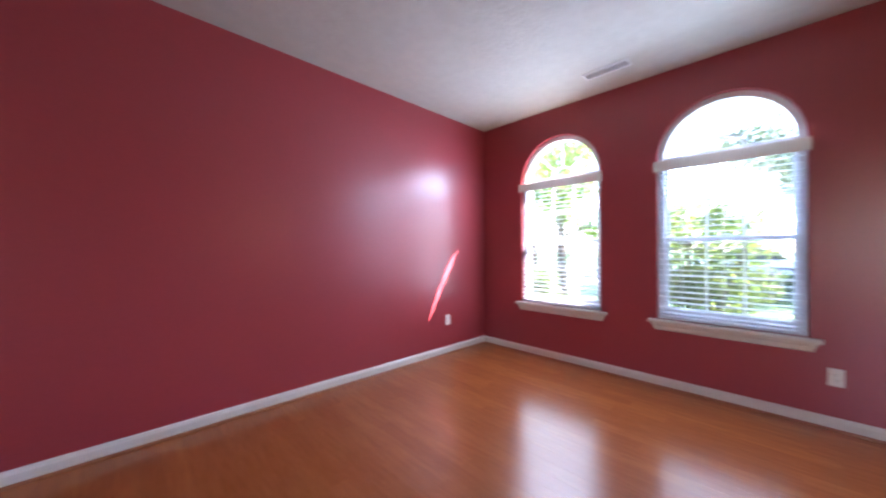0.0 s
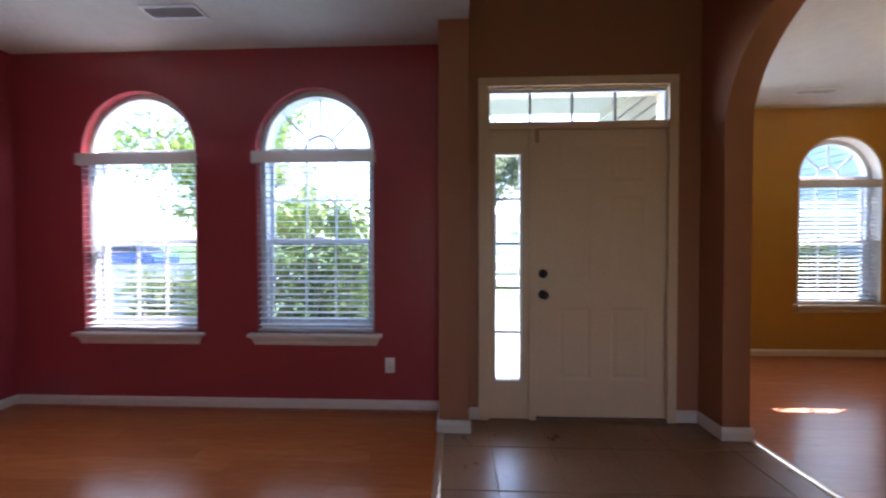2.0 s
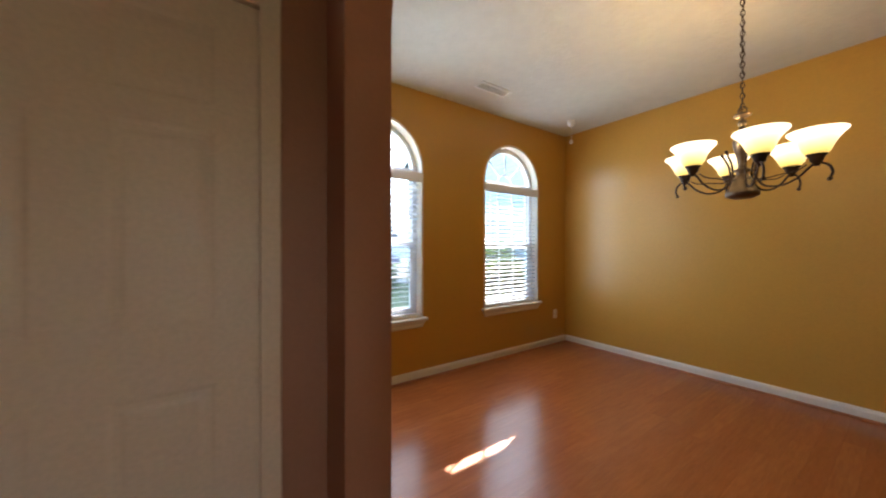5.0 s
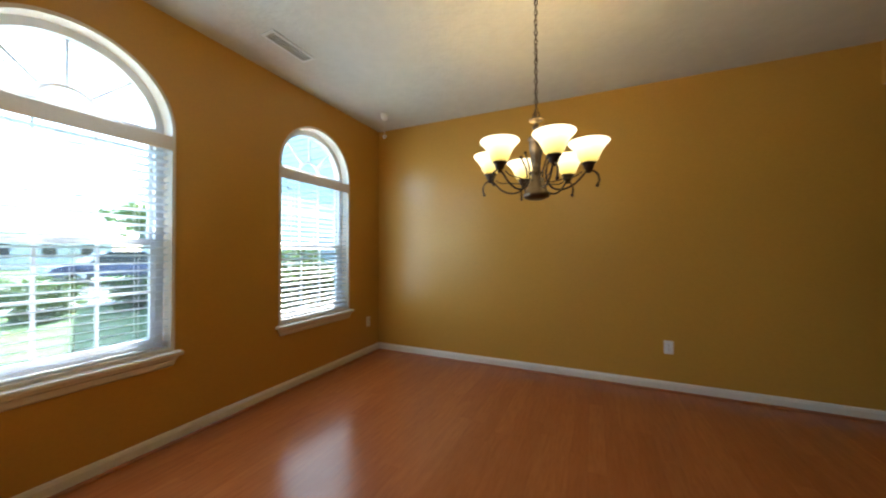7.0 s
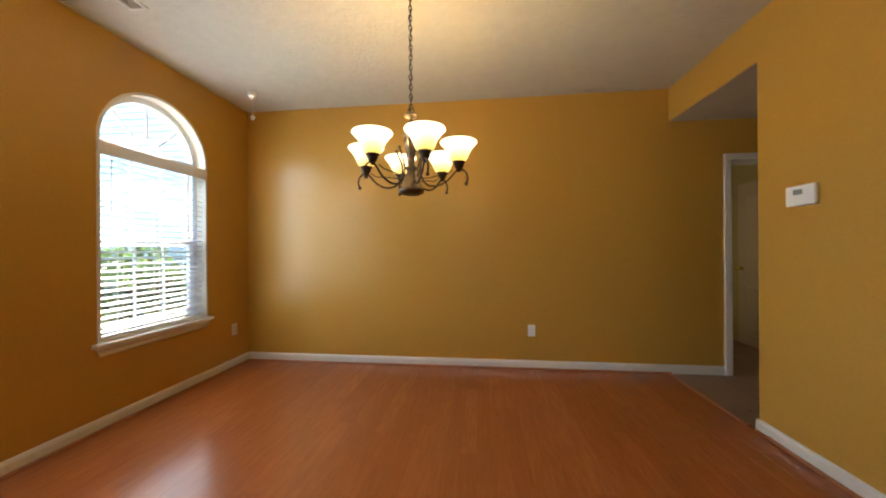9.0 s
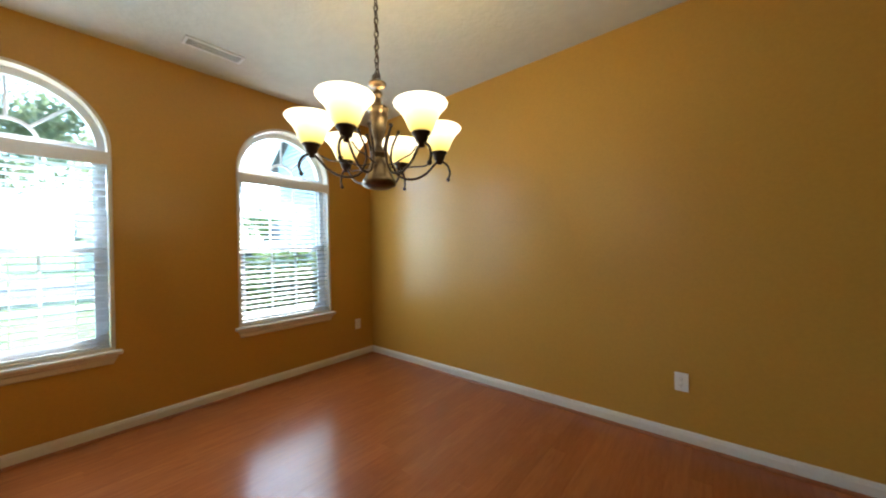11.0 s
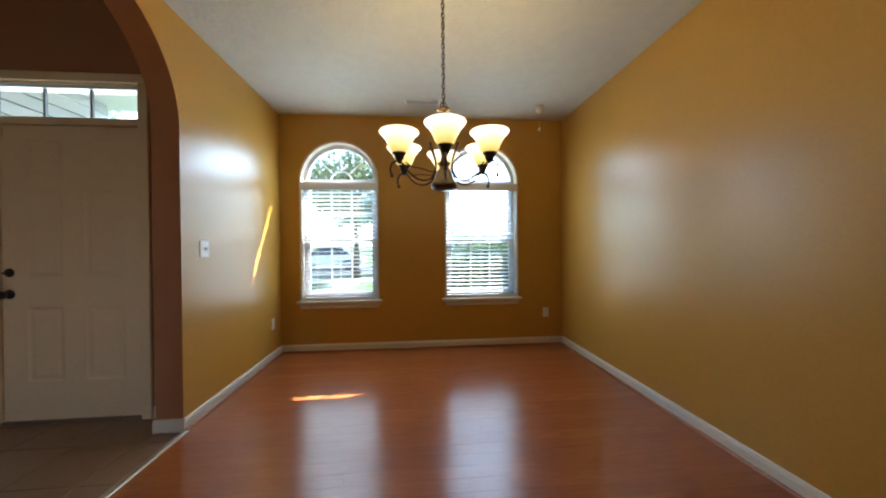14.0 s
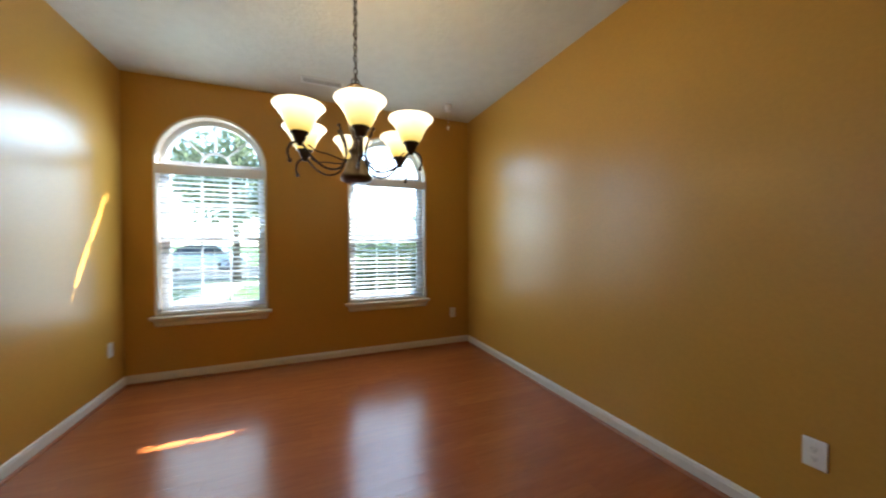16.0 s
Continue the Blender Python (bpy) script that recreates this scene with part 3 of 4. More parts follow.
part("door_frame", boxes((X_DOOR, X_DOOR + 0.15, -1.85, -1.815, 0, 2.4), (X_DOOR, X_DOOR + 0.15, -3.13, -3.104, 0, 2.4), (X_DOOR, X_DOOR + 0.15, -3.104, -1.85, 2.362, 2.4),
                         (X_DOOR - 0.012, X_DOOR + 0.15, -3.104, -1.85, 2.078, 2.128), (X_DOOR - 0.012, X_DOOR + 0.15, -2.188, -2.135, 0, 2.078), bevel=0.003), M_DOOR, entry)
part("door_stop", boxes((X_DOOR + 0.053, X_DOOR + 0.07, -2.205, -2.188, 0.02, 2.078), (X_DOOR + 0.053, X_DOOR + 0.07, -3.104, -3.088, 0.02, 2.078), (X_DOOR + 0.053, X_DOOR + 0.07, -3.088, -2.205, 2.06, 2.078)), M_DOOR, entry)
part("threshold", boxes((X_DOOR - 0.02, X_DOOR + 0.16, -3.104, -2.188, 0, 0.021), (X_DOOR + 0.053, X_DOOR + 0.16, -3.104, -2.188, 0, 0.035), bevel=0.004), plain("worn_bronze_threshold", (0.2, 0.14, 0.095), 0.45, 0.4, 0.3), entry, "worn bronze threshold")
tr = part("transom_sash", boxes((X_DOOR + 0.02, X_DOOR + 0.06, -3.104, -1.85, 2.128, 2.14), (X_DOOR + 0.02, X_DOOR + 0.06, -3.104, -1.85, 2.345, 2.362), (X_DOOR + 0.02, X_DOOR + 0.06, -1.862, -1.85, 2.14, 2.345), (X_DOOR + 0.02, X_DOOR + 0.06, -3.104, -3.09, 2.14, 2.345), bevel=0.003), M_VINYL, entry)
for u in (-2.149, -2.448, -2.751):
    part("muntin", boxes((X_DOOR + 0.03, X_DOOR + 0.048, u - 0.008, u + 0.008, 2.14, 2.345), bevel=0.002), M_BAR_LAP_SHADE, tr)
g = part("pane", boxes((X_DOOR + 0.037, X_DOOR + 0.041, -3.092, -1.86, 2.138, 2.347)), M_GLASS, tr)
g.visible_shadow = False
# sidelight: a fixed panel with a tall slot of five panes
side = part("sidelight", wall_mesh("y", -2.135, -1.85, 0.0, 2.078, X_DOOR + 0.012, X_DOOR + 0.055, [(-2.074, -1.903, 0.287, 1.9, False)]), M_DOOR, entry)
part("glazing_bead", boxes((X_DOOR + 0.002, X_DOOR + 0.018, -2.09, -2.074, 0.27, 1.915), (X_DOOR + 0.002, X_DOOR + 0.018, -1.903, -1.887, 0.27, 1.915), (X_DOOR + 0.002, X_DOOR + 0.018, -2.074, -1.903, 0.27, 0.285), (X_DOOR + 0.002, X_DOOR + 0.018, -2.074, -1.903, 1.9, 1.915), bevel=0.004), M_VINYL, side)
for z in (0.625, 0.946, 1.266, 1.588):
    part("muntin", boxes((X_DOOR + 0.02, X_DOOR + 0.036, -2.074, -1.903, z - 0.009, z + 0.009), bevel=0.002), M_BAR_LAP_SHADE, side)
g = part("pane", boxes((X_DOOR + 0.027, X_DOOR + 0.031, -2.077, -1.9, 0.284, 1.903)), M_GLASS, side)
g.visible_shadow = False


def panel_door(y0, y1, z0, z1, x, thick, cols, rows):
    """A moulded door leaf facing -x: each panel is a sunk groove round a raised field."""
    bm = bmesh.new()
    ys = sorted({y0, y1, *[c for p in cols for c in p]})
    zs = sorted({z0, z1, *[c for p in rows for c in p]})
    for a, b in zip(ys, ys[1:]):
        for c, d in zip(zs, zs[1:]):
            if any(p[0] <= a and b <= p[1] for p in cols) and any(p[0] <= c and d <= p[1] for p in rows):
                loops = [(0, 0), (0.013, 0.0032), (0.028, 0.0032), (0.044, 0.0008)]
                rs = []
                for inset, deep in loops:
                    rs.append([bm.verts.new((x + deep, u, v)) for u, v in ((a + inset, c + inset), (b - inset, c + inset), (b - inset, d - inset), (a + inset, d - inset))])
                for p, q in zip(rs, rs[1:]):
                    for j in range(4):
                        bm.faces.new((p[j], p[(j + 1) % 4], q[(j + 1) % 4], q[j]))
                bm.faces.new(rs[-1])
            else:
                bm.faces.new([bm.verts.new((x, u, v)) for u, v in ((a, c), (b, c), (b, d), (a, d))])
    bmesh.ops.remove_doubles(bm, verts=bm.verts, dist=1e-5)
    edge = [e for e in bm.edges if e.is_boundary]
    ext = bmesh.ops.extrude_edge_only(bm, edges=edge)
    vs = [v for v in ext["geom"] if isinstance(v, bmesh.types.BMVert)]
    for v in vs:
        v.co.x += thick
    bmesh.ops.contextual_create(bm, geom=[e for e in bm.edges if e.is_boundary])
    return bm


leaf = part("door_leaf", panel_door(-3.1, -2.192, 0.022, 2.074, X_DOOR + 0.006, 0.045, [(-2.575, -2.345), (-2.97, -2.715)], [(0.29, 0.81), (1.01, 1.625), (1.71, 1.97)]), M_DOOR, entry)
for z, r, name in ((1.052, 0.031, "deadbolt"), (0.903, 0.033, "door_knob")):
    prof = [(r, 0), (r, 0.006), (r * 0.8, 0.012), (r * 0.45, 0.014)]
    prof += [(r * 0.4, 0.024), (0.0, 0.026)] if name == "deadbolt" else [(0.012, 0.03), (0.022, 0.036), (0.029, 0.048), (0.027, 0.06), (0.015, 0.068), (0.0, 0.07)]
    bm = lathe(prof, 24)
    if name == "deadbolt":
        box(bm, -0.006, 0.006, -0.016, 0.016, 0.02, 0.036, 0.003)
    bmesh.ops.transform(bm, matrix=Matrix.Translation((X_DOOR + 0.006, -2.238, z)) @ Matrix.Rotation(radians(-90), 4, "Y"), verts=bm.verts)
    part(name, bm, M_DARK, leaf, "dark bronze " + name.replace("_", " "))
for z in (0.25, 1.05, 1.85):
    bm = tube([(X_DOOR - 0.004, -3.103, z - 0.045), (X_DOOR - 0.004, -3.103, z + 0.045)], 0.006, 10)
    part("hinge", bm, M_VENT, leaf)
sensor = thing("door_sensor", (X_DOOR - 0.004, -2.19, 2.03), "small tan door contact sensor at the door's top corner", "sensor")
part("housing", boxes((-0.014, 0.004, -0.012, 0.016, -0.05, 0.045), bevel=0.004), plain("tan_plastic", (0.4, 0.28, 0.17), 0.5), sensor)
part("magnet", boxes((-0.008, 0.009, -0.026, -0.013, -0.03, 0.02), bevel=0.003), M_DOOR, sensor)

# ---- the hall door: casing and an open leaf ----
hall_unit = thing("door_2", (0, 0, 0), "white cased doorway with a pale panel door in the room behind", "door", "", "structure")
part("casing", boxes((0.44, 0.5, Y_RIGHT, Y_RIGHT + 0.02, 0.002, 2.03), (-0.45, -0.39, Y_RIGHT, Y_RIGHT + 0.02, 0.002, 2.03), (-0.45, 0.5, Y_RIGHT, Y_RIGHT + 0.02, 2.03, 2.095), bevel=0.005), M_TRIM, hall_unit)
part("door_frame", boxes((0.422, 0.44, Y_RIGHT - 0.12, Y_RIGHT, 0, 2.03), (-0.39, -0.372, Y_RIGHT - 0.12, Y_RIGHT, 0, 2.03), (-0.372, 0.422, Y_RIGHT - 0.12, Y_RIGHT, 2.012, 2.03), bevel=0.003), M_TRIM, hall_unit)
bm = panel_door(0, 0.78, 0.012, 2.0, 0, 0.036, [(0.11, 0.35), (0.43, 0.67)], [(0.22, 0.75), (0.9, 1.85)])
bmesh.ops.transform(bm, matrix=Matrix.Translation((-0.462, -7.24, 0)) @ Matrix.Rotation(radians(180), 4, "Z"), verts=bm.verts)
leaf2 = part("door_leaf", bm, M_DOOR, hall_unit)
bm = lathe([(0.026, 0), (0.026, 0.006), (0.01, 0.01), (0.01, 0.035), (0.024, 0.042), (0.027, 0.055), (0.015, 0.066), (0, 0.067)], 20)
bmesh.ops.transform(bm, matrix=Matrix.Translation((-0.462, -7.24, 0)) @ Matrix.Rotation(radians(180), 4, "Z") @ Matrix.Translation((0, 0.72, 0.95)) @ Matrix.Rotation(radians(-90), 4, "Y"), verts=bm.verts)
part("door_knob", bm, M_BRASS, leaf2, "polished brass knob")


# ---- outlets, switch, thermostat, vents, ceiling hook ----
def wall_plate(name, at, turn, label, kind="outlet", w=0.072, h=0.117):
    """A cover plate in its wall, facing local -y."""
    t = thing(name, at, label, "outlet" if kind == "outlet" else "switch", "wall outlets" if kind == "outlet" else "", "", turn)
    part("cover_plate", boxes((-w / 2, w / 2, -0.006, 0.0, -h / 2, h / 2), bevel=0.0028), M_PLATE, t)
    if kind == "outlet":
        for z in (-0.0195, 0.0195):
            r = part("receptacle", boxes((-0.017, 0.017, -0.008, -0.005, z - 0.0145, z + 0.0145), bevel=0.003), M_PLATE, t)
            part("slots", boxes((-0.0075, -0.0055, -0.0085, -0.0075, z - 0.003, z + 0.006), (0.0055, 0.0075, -0.0085, -0.0075, z - 0.004, z + 0.007), (-0.002, 0.002, -0.0085, -0.0075, z - 0.011, z - 0.007)), M_SLOT, r)
        part("screw", lathe([(0.003, 0), (0.003, 0.001)], 10, at=(0, 0, 0)), M_VENT, t).matrix_basis = pose(0, -0.006, 0, 90)
    else:
        for u in (-0.023, 0.023) if w > 0.1 else (0,):
            part("toggle", boxes((u - 0.005, u + 0.005, -0.02, -0.004, -0.008, 0.012), bevel=0.002), M_PLATE, t)
    return t


wall_plate("wall_outlet", (3.36, Y_RED, 0.39), 0, "white duplex outlet low on the crimson wall")
wall_plate("wall_outlet", (X_RED, -1.117, 0.35), -90, "white duplex outlet below the red room window")
wall_plate("wall_outlet", (2.286, Y_RIGHT, 0.386), 180, "white duplex outlet low on the long golden wall")
wall_plate("wall_outlet", (X_GOLD, -6.632, 0.39), -90, "white duplex outlet beside the golden room's corner")
wall_plate("wall_outlet", (5.13, Y_GOLD, 0.384), 0, "white duplex outlet on the golden side wall")
wall_plate("light_switch", (3.975, Y_GOLD, 1.205), 0, "white double toggle switch beside the archway", "switch", 0.1, 0.12)

stat = thing("thermostat", (X_BACK, -5.52, 1.502), "white wall thermostat with a small grey display", "thermostat")
part("body", boxes((0.0, 0.028, -0.085, 0.085, -0.058, 0.058), bevel=0.008), M_PLATE, stat)
part("display", boxes((0.0275, 0.0295, -0.035, 0.02, 0.005, 0.035), bevel=0.001), M_LCD, stat)
for u in (0.04, 0.055):
    part("button", boxes((0.0275, 0.031, u - 0.005, u + 0.005, 0.01, 0.03), bevel=0.001), M_PLATE, stat)


def ceiling_vent(x, y, dx, dy, label):
    """A louvred supply register in the ceiling."""
    t = thing("ceiling_vent", (x, y, CEIL), label, "vent", "ceiling vents")
    part("backing", boxes((-dx + 0.015, dx - 0.015, -dy + 0.015, dy - 0.015, -0.004, 0.0)), M_VENT, t)
    part("frame", boxes((-dx, dx, -dy, -dy + 0.02, -0.009, 0), (-dx, dx, dy - 0.02, dy, -0.009, 0), (-dx, -dx + 0.02, -dy + 0.02, dy - 0.02, -0.009, 0), (dx - 0.02, dx, -dy + 0.02, dy - 0.02, -0.009, 0), bevel=0.002), M_VENT, t)
    bm = boxes((-0.0006, 0.0006, -dy + 0.02, dy - 0.02, -0.006, 0.006))
    bmesh.ops.transform(bm, matrix=Matrix.Rotation(radians(40), 4, "Y"), verts=bm.verts)
    me = mesh_of(bm, "slat", M_VENT)
    k = int((2 * dx - 0.04) / 0.011)
    for i in range(k):
        piece("slat", me, t, (-dx + 0.026 + i * 0.011, 0, -0.009))
    return t


ceiling_vent(3.625, 0.172, 0.062, 0.185, "grey-white louvred register in the red room ceiling")
ceiling_vent(4.925, -5.125, 0.062, 0.185, "grey-white louvred register in the golden room ceiling")

hook = thing("ceiling_hook", (4.975, -6.42, CEIL), "white ceiling cup with a cord and small ring", "ceiling hook")
part("cup", lathe([(0.042, 0), (0.042, -0.012), (0.038, -0.04), (0.026, -0.062), (0.0, -0.066)], 20), M_PLATE, hook)
part("arm", tube([(0.02, 0, -0.012), (0.06, -0.01, -0.008)], [0.006, 0.003], 8), M_STRIP, hook)
part("cord", tube([(0, 0, -0.05), (0, 0, -0.232)], 0.0016, 6), M_CORD, hook)
part("ring", tube([(0.016 * math.cos(a), 0.004 * math.sin(2 * a), -0.248 + 0.016 * math.sin(a)) for a in [i * math.pi / 8 for i in range(16)]], 0.006, 8, None, True), M_PLATE, hook)


# ---- the chandelier ----
chand = thing("chandelier", (3.16, -5.186, 0.002), "lit six-arm bronze chandelier with amber glass bell shades", "chandelier")
TOP = CEIL - 0.002
part("ceiling_canopy", lathe([(0.0, TOP - 0.045), (0.02, TOP - 0.043), (0.055, TOP - 0.02), (0.062, TOP - 0.004), (0.062, TOP)], 28), M_BRONZE, chand)
body = part("column", lathe([(0.0, 1.502), (0.045, 1.502), (0.05, 1.506), (0.066, 1.512), (0.069, 1.522), (0.066, 1.535), (0.058, 1.545), (0.05, 1.562), (0.043, 1.585), (0.036, 1.605), (0.026, 1.618), (0.024, 1.63), (0.034, 1.64), (0.034, 1.648), (0.02, 1.655), (0.014, 1.68), (0.017, 1.70), (0.026, 1.73), (0.034, 1.76), (0.039, 1.795), (0.034, 1.812), (0.043, 1.818), (0.045, 1.824), (0.04, 1.832), (0.024, 1.836), (0.015, 1.85), (0.013, 1.868), (0.0, 1.87)], 32), M_ANTIQUE, chand)
part("finial_ball", lathe([(0.008, 1.868), (0.016, 1.874), (0.02, 1.885), (0.016, 1.897), (0.007, 1.903), (0.007, 1.912), (0.02, 1.914), (0.036, 1.921), (0.037, 1.928), (0.03, 1.934), (0.008, 1.938), (0.0, 1.94)], 28), M_ANTIQUE, chand)
for k in range(8):
    a = k * math.pi / 4
    part("flute", tube([(0.018 * math.cos(a), 0.018 * math.sin(a), 1.702), (0.031 * math.cos(a), 0.031 * math.sin(a), 1.748), (0.0385 * math.cos(a), 0.0385 * math.sin(a), 1.79), (0.034 * math.cos(a), 0.034 * math.sin(a), 1.81)], 0.0022, 6), M_ANTIQUE, chand)

for k in (0, 1):
    part("suspension_loop", tube([(0.017 * math.cos(a) * (1 - k) + 0.006 * k, 0.017 * math.cos(a) * k, 1.95 + 0.02 * math.sin(a)) for a in [i * math.pi / 10 for i in range(20)]], 0.003, 8, None, True), M_BRONZE, chand)

link = bmesh.new()
tube([(0.0085 * math.cos(a), 0, 0.0165 * math.sin(a)) for a in [i * math.pi / 8 for i in range(16)]], 0.0026, 6, link, True)
link_me = mesh_of(link, "chain_link", M_BRONZE)
n_links = int((TOP - 0.045 - 1.972) / 0.0265)
for i in range(n_links + 1):
    piece("chain_link", link_me, chand, (0, 0, 1.972 + i * 0.0265), (i % 2) * math.pi / 2 + 0.35)
part("cable", tube([(0.006 * math.sin(i * 1.7), 0.006 * math.cos(i * 1.7), 1.94 + i * (TOP - 1.98) / 24) for i in range(25)], 0.0018, 6), M_BRONZE, chand)


def bez(p, n=10):
    """Points on a smooth curve through p (Catmull-Rom)."""
    out = []
    q = [p[0], *p, p[-1]]
    for i in range(1, len(q) - 2):
        a, b, c, d = (Vector(v) for v in q[i - 1:i + 3])
        for k in range(n):
            t = k / n
            out.append(0.5 * ((2 * b) + (c - a) * t + (2 * a - 5 * b + 4 * c - d) * t * t + (3 * b - a - 3 * c + d) * t ** 3))
    return out + [Vector(p[-1])]


ARM_R = 0.256
arm_path = bez([(0.082, 0, 1.735), (0.07, 0, 1.71), (0.053, 0, 1.665), (0.052, 0, 1.61), (0.083, 0, 1.556), (0.14, 0, 1.545), (0.195, 0, 1.57), (0.235, 0, 1.612), (ARM_R, 0, 1.628), (0.29, 0, 1.613), (0.303, 0, 1.58), (0.296, 0, 1.556)])
curl_path = bez([(0.03, 0.006, 1.60), (0.075, 0.012, 1.59), (0.14, 0.012, 1.6), (0.19, 0.008, 1.605), (0.225, 0.003, 1.625)])
arm_me = mesh_of(tube(arm_path, 0.005, 10), "arm", M_BRONZE)
scroll_me = mesh_of(tube(curl_path, 0.003, 8), "scroll", M_BRONZE)
tip_bm = ball((0.295, 0, 1.55), 0.009)
tip_me = mesh_of(tip_bm, "arm_tip", M_BRONZE)
knob_me = mesh_of(ball((0.083, 0, 1.738), 0.0085), "arm_knob", M_BRONZE)
cup_me = mesh_of(lathe([(0.0, 1.612), (0.01, 1.614), (0.012, 1.626), (0.02, 1.632), (0.024, 1.645), (0.027, 1.655), (0.034, 1.66), (0.036, 1.676), (0.032, 1.68), (0.0, 1.678)], 24), "holder", M_BRONZE)
shade_bm = lathe([(0.03, 0.0), (0.036, 0.004), (0.047, 0.022), (0.056, 0.045), (0.067, 0.066), (0.081, 0.085), (0.092, 0.096), (0.0965, 0.103), (0.0945, 0.107), (0.09, 0.103), (0.077, 0.086), (0.065, 0.068), (0.052, 0.045), (0.043, 0.022), (0.03, 0.006)], 40)
shade_me = mesh_of(shade_bm, "shade", M_SHADE)
M_BULB, bn, bl, bp = material("lit_bulb")
bp.inputs["Emission Color"].default_value, bp.inputs["Emission Strength"].default_value = (1, 0.82, 0.55, 1), 1.0
bulb_me = mesh_of(lathe([(0.012, 0.006), (0.013, 0.025), (0.024, 0.05), (0.029, 0.068), (0.024, 0.085), (0.012, 0.095), (0.0, 0.097)], 20), "bulb", M_BULB)
for k in range(6):
    a = radians(56.1 + 60 * k)
    arm = piece("arm", arm_me, chand, (0, 0, 0), a)
    piece("scroll", scroll_me, arm, (0, 0, 0))
    piece("arm_tip", tip_me, arm, (0, 0, 0))
    piece("arm_knob", knob_me, arm, (0, 0, 0))
    at = (ARM_R * math.cos(a), ARM_R * math.sin(a), 0)
    piece("holder", cup_me, chand, at)
    shade = piece("shade", shade_me, chand, (at[0], at[1], 1.662), a)
    tagged(shade, "glowing amber alabaster glass")
    piece("bulb", bulb_me, shade, (0, 0, 0))
lamp = bpy.data.lights.new("chandelier_glow", "POINT")
lamp.energy, lamp.color, lamp.shadow_soft_size = CHAND_WATTS, (1.0, 0.77, 0.38), 0.04
for k in range(3):
    a = radians(56.1 + 120 * k)
    new("chandelier_glow", lamp).location = (3.16 + ARM_R * math.cos(a), -5.186 + ARM_R * math.sin(a), 1.767)


# ---- outdoors ----
M_LAWN = plain("lawn_grass", (0.075, 0.13, 0.03), 0.9, 0, 0.5, 2.0, 0.5)
M_ROAD = plain("asphalt", (0.06, 0.06, 0.062), 0.9, 0, 0.2, 8.0, 0.3)
M_CONC = plain("pale_concrete", (0.45, 0.43, 0.4), 0.85, 0, 0.12, 4.0, 0.2)
M_MULCH = plain("bark_mulch", (0.09, 0.05, 0.03), 0.95, 0, 0.4, 30.0, 0.8)
M_BARK = plain("tree_bark", (0.12, 0.085, 0.06), 0.9, 0, 0.35, 18.0, 0.8)
M_SIDING = plain("beige_siding", (0.58, 0.55, 0.48), 0.6, 0, 0.06, 6.0)
M_WHITE_SIDING = plain("white_siding", (0.72, 0.73, 0.74), 0.6, 0, 0.05, 6.0)
M_ROOF = plain("grey_shingles", (0.1, 0.1, 0.11), 0.9, 0, 0.3, 12.0, 0.5)
M_TYRE = plain("tyre_rubber", (0.02, 0.02, 0.02), 0.8)
M_RIM = plain("alloy_rim", (0.5, 0.5, 0.52), 0.3, 0.9)
M_AUTO_GLASS = plain("dark_auto_glass", (0.02, 0.025, 0.03), 0.05)
M_FENCE = plain("weathered_white_fence", (0.68, 0.68, 0.66), 0.7, 0, 0.1, 10.0)


def leaf_material(name, a, b):
    m, n, l, p = material(name)
    geo = n.new("ShaderNodeNewGeometry")
    l.new(mixed(n, l, geo.outputs["Random Per Island"], a, b), p.inputs["Base Color"])
    p.inputs["Roughness"].default_value = 0.5
    tl, mx = n.new("ShaderNodeBsdfTranslucent"), n.new("ShaderNodeMixShader")
    l.new(mixed(n, l, geo.outputs["Random Per Island"], a, b), tl.inputs[0])
    mx.inputs[0].default_value = 0.55
    l.new(p.outputs[0], mx.inputs[1])
    l.new(tl.outputs[0], mx.inputs[2])
    l.new(mx.outputs[0], n["Material Output"].inputs[0])
    return m


M_LEAF = leaf_material("bright_leaf", (0.09, 0.17, 0.03), (0.26, 0.32, 0.08))
# Greyed leaf tone for the street tree.
M_LEAF_GREY = leaf_material("grey_green_leaf", (0.09, 0.115, 0.06), (0.21, 0.24, 0.14))
M_LEAF_DARK = leaf_material("shrub_leaf", (0.045, 0.09, 0.03), (0.13, 0.19, 0.06))


def foliage(rng, clumps, per, leaf):
    """Small pointed leaves scattered round clump centres, as one mesh."""
    vs, fs = [], []
    for c, r in clumps:
        for _ in range(per):
            d = Vector((rng.gauss(0, 1), rng.gauss(0, 1), rng.gauss(0, 0.8)))
            p = Vector(c) + d.normalized() * r * rng.uniform(0.35, 1.05)
            q = Euler((rng.uniform(-1.2, 1.2), rng.uniform(-1.2, 1.2), rng.uniform(0, 6.28))).to_matrix()
            s = leaf * rng.uniform(0.6, 1.3)
            k = len(vs)
            for v in ((-s, 0, 0), (0, 0.45 * s, 0.12 * s), (s, 0, -0.1 * s), (0, -0.45 * s, 0.12 * s)):
                vs.append(p + q @ Vector(v))
            fs.append((k, k + 1, k + 2, k + 3))
    me = bpy.data.meshes.new("crown")
    me.from_pydata(vs, [], fs)
    return me


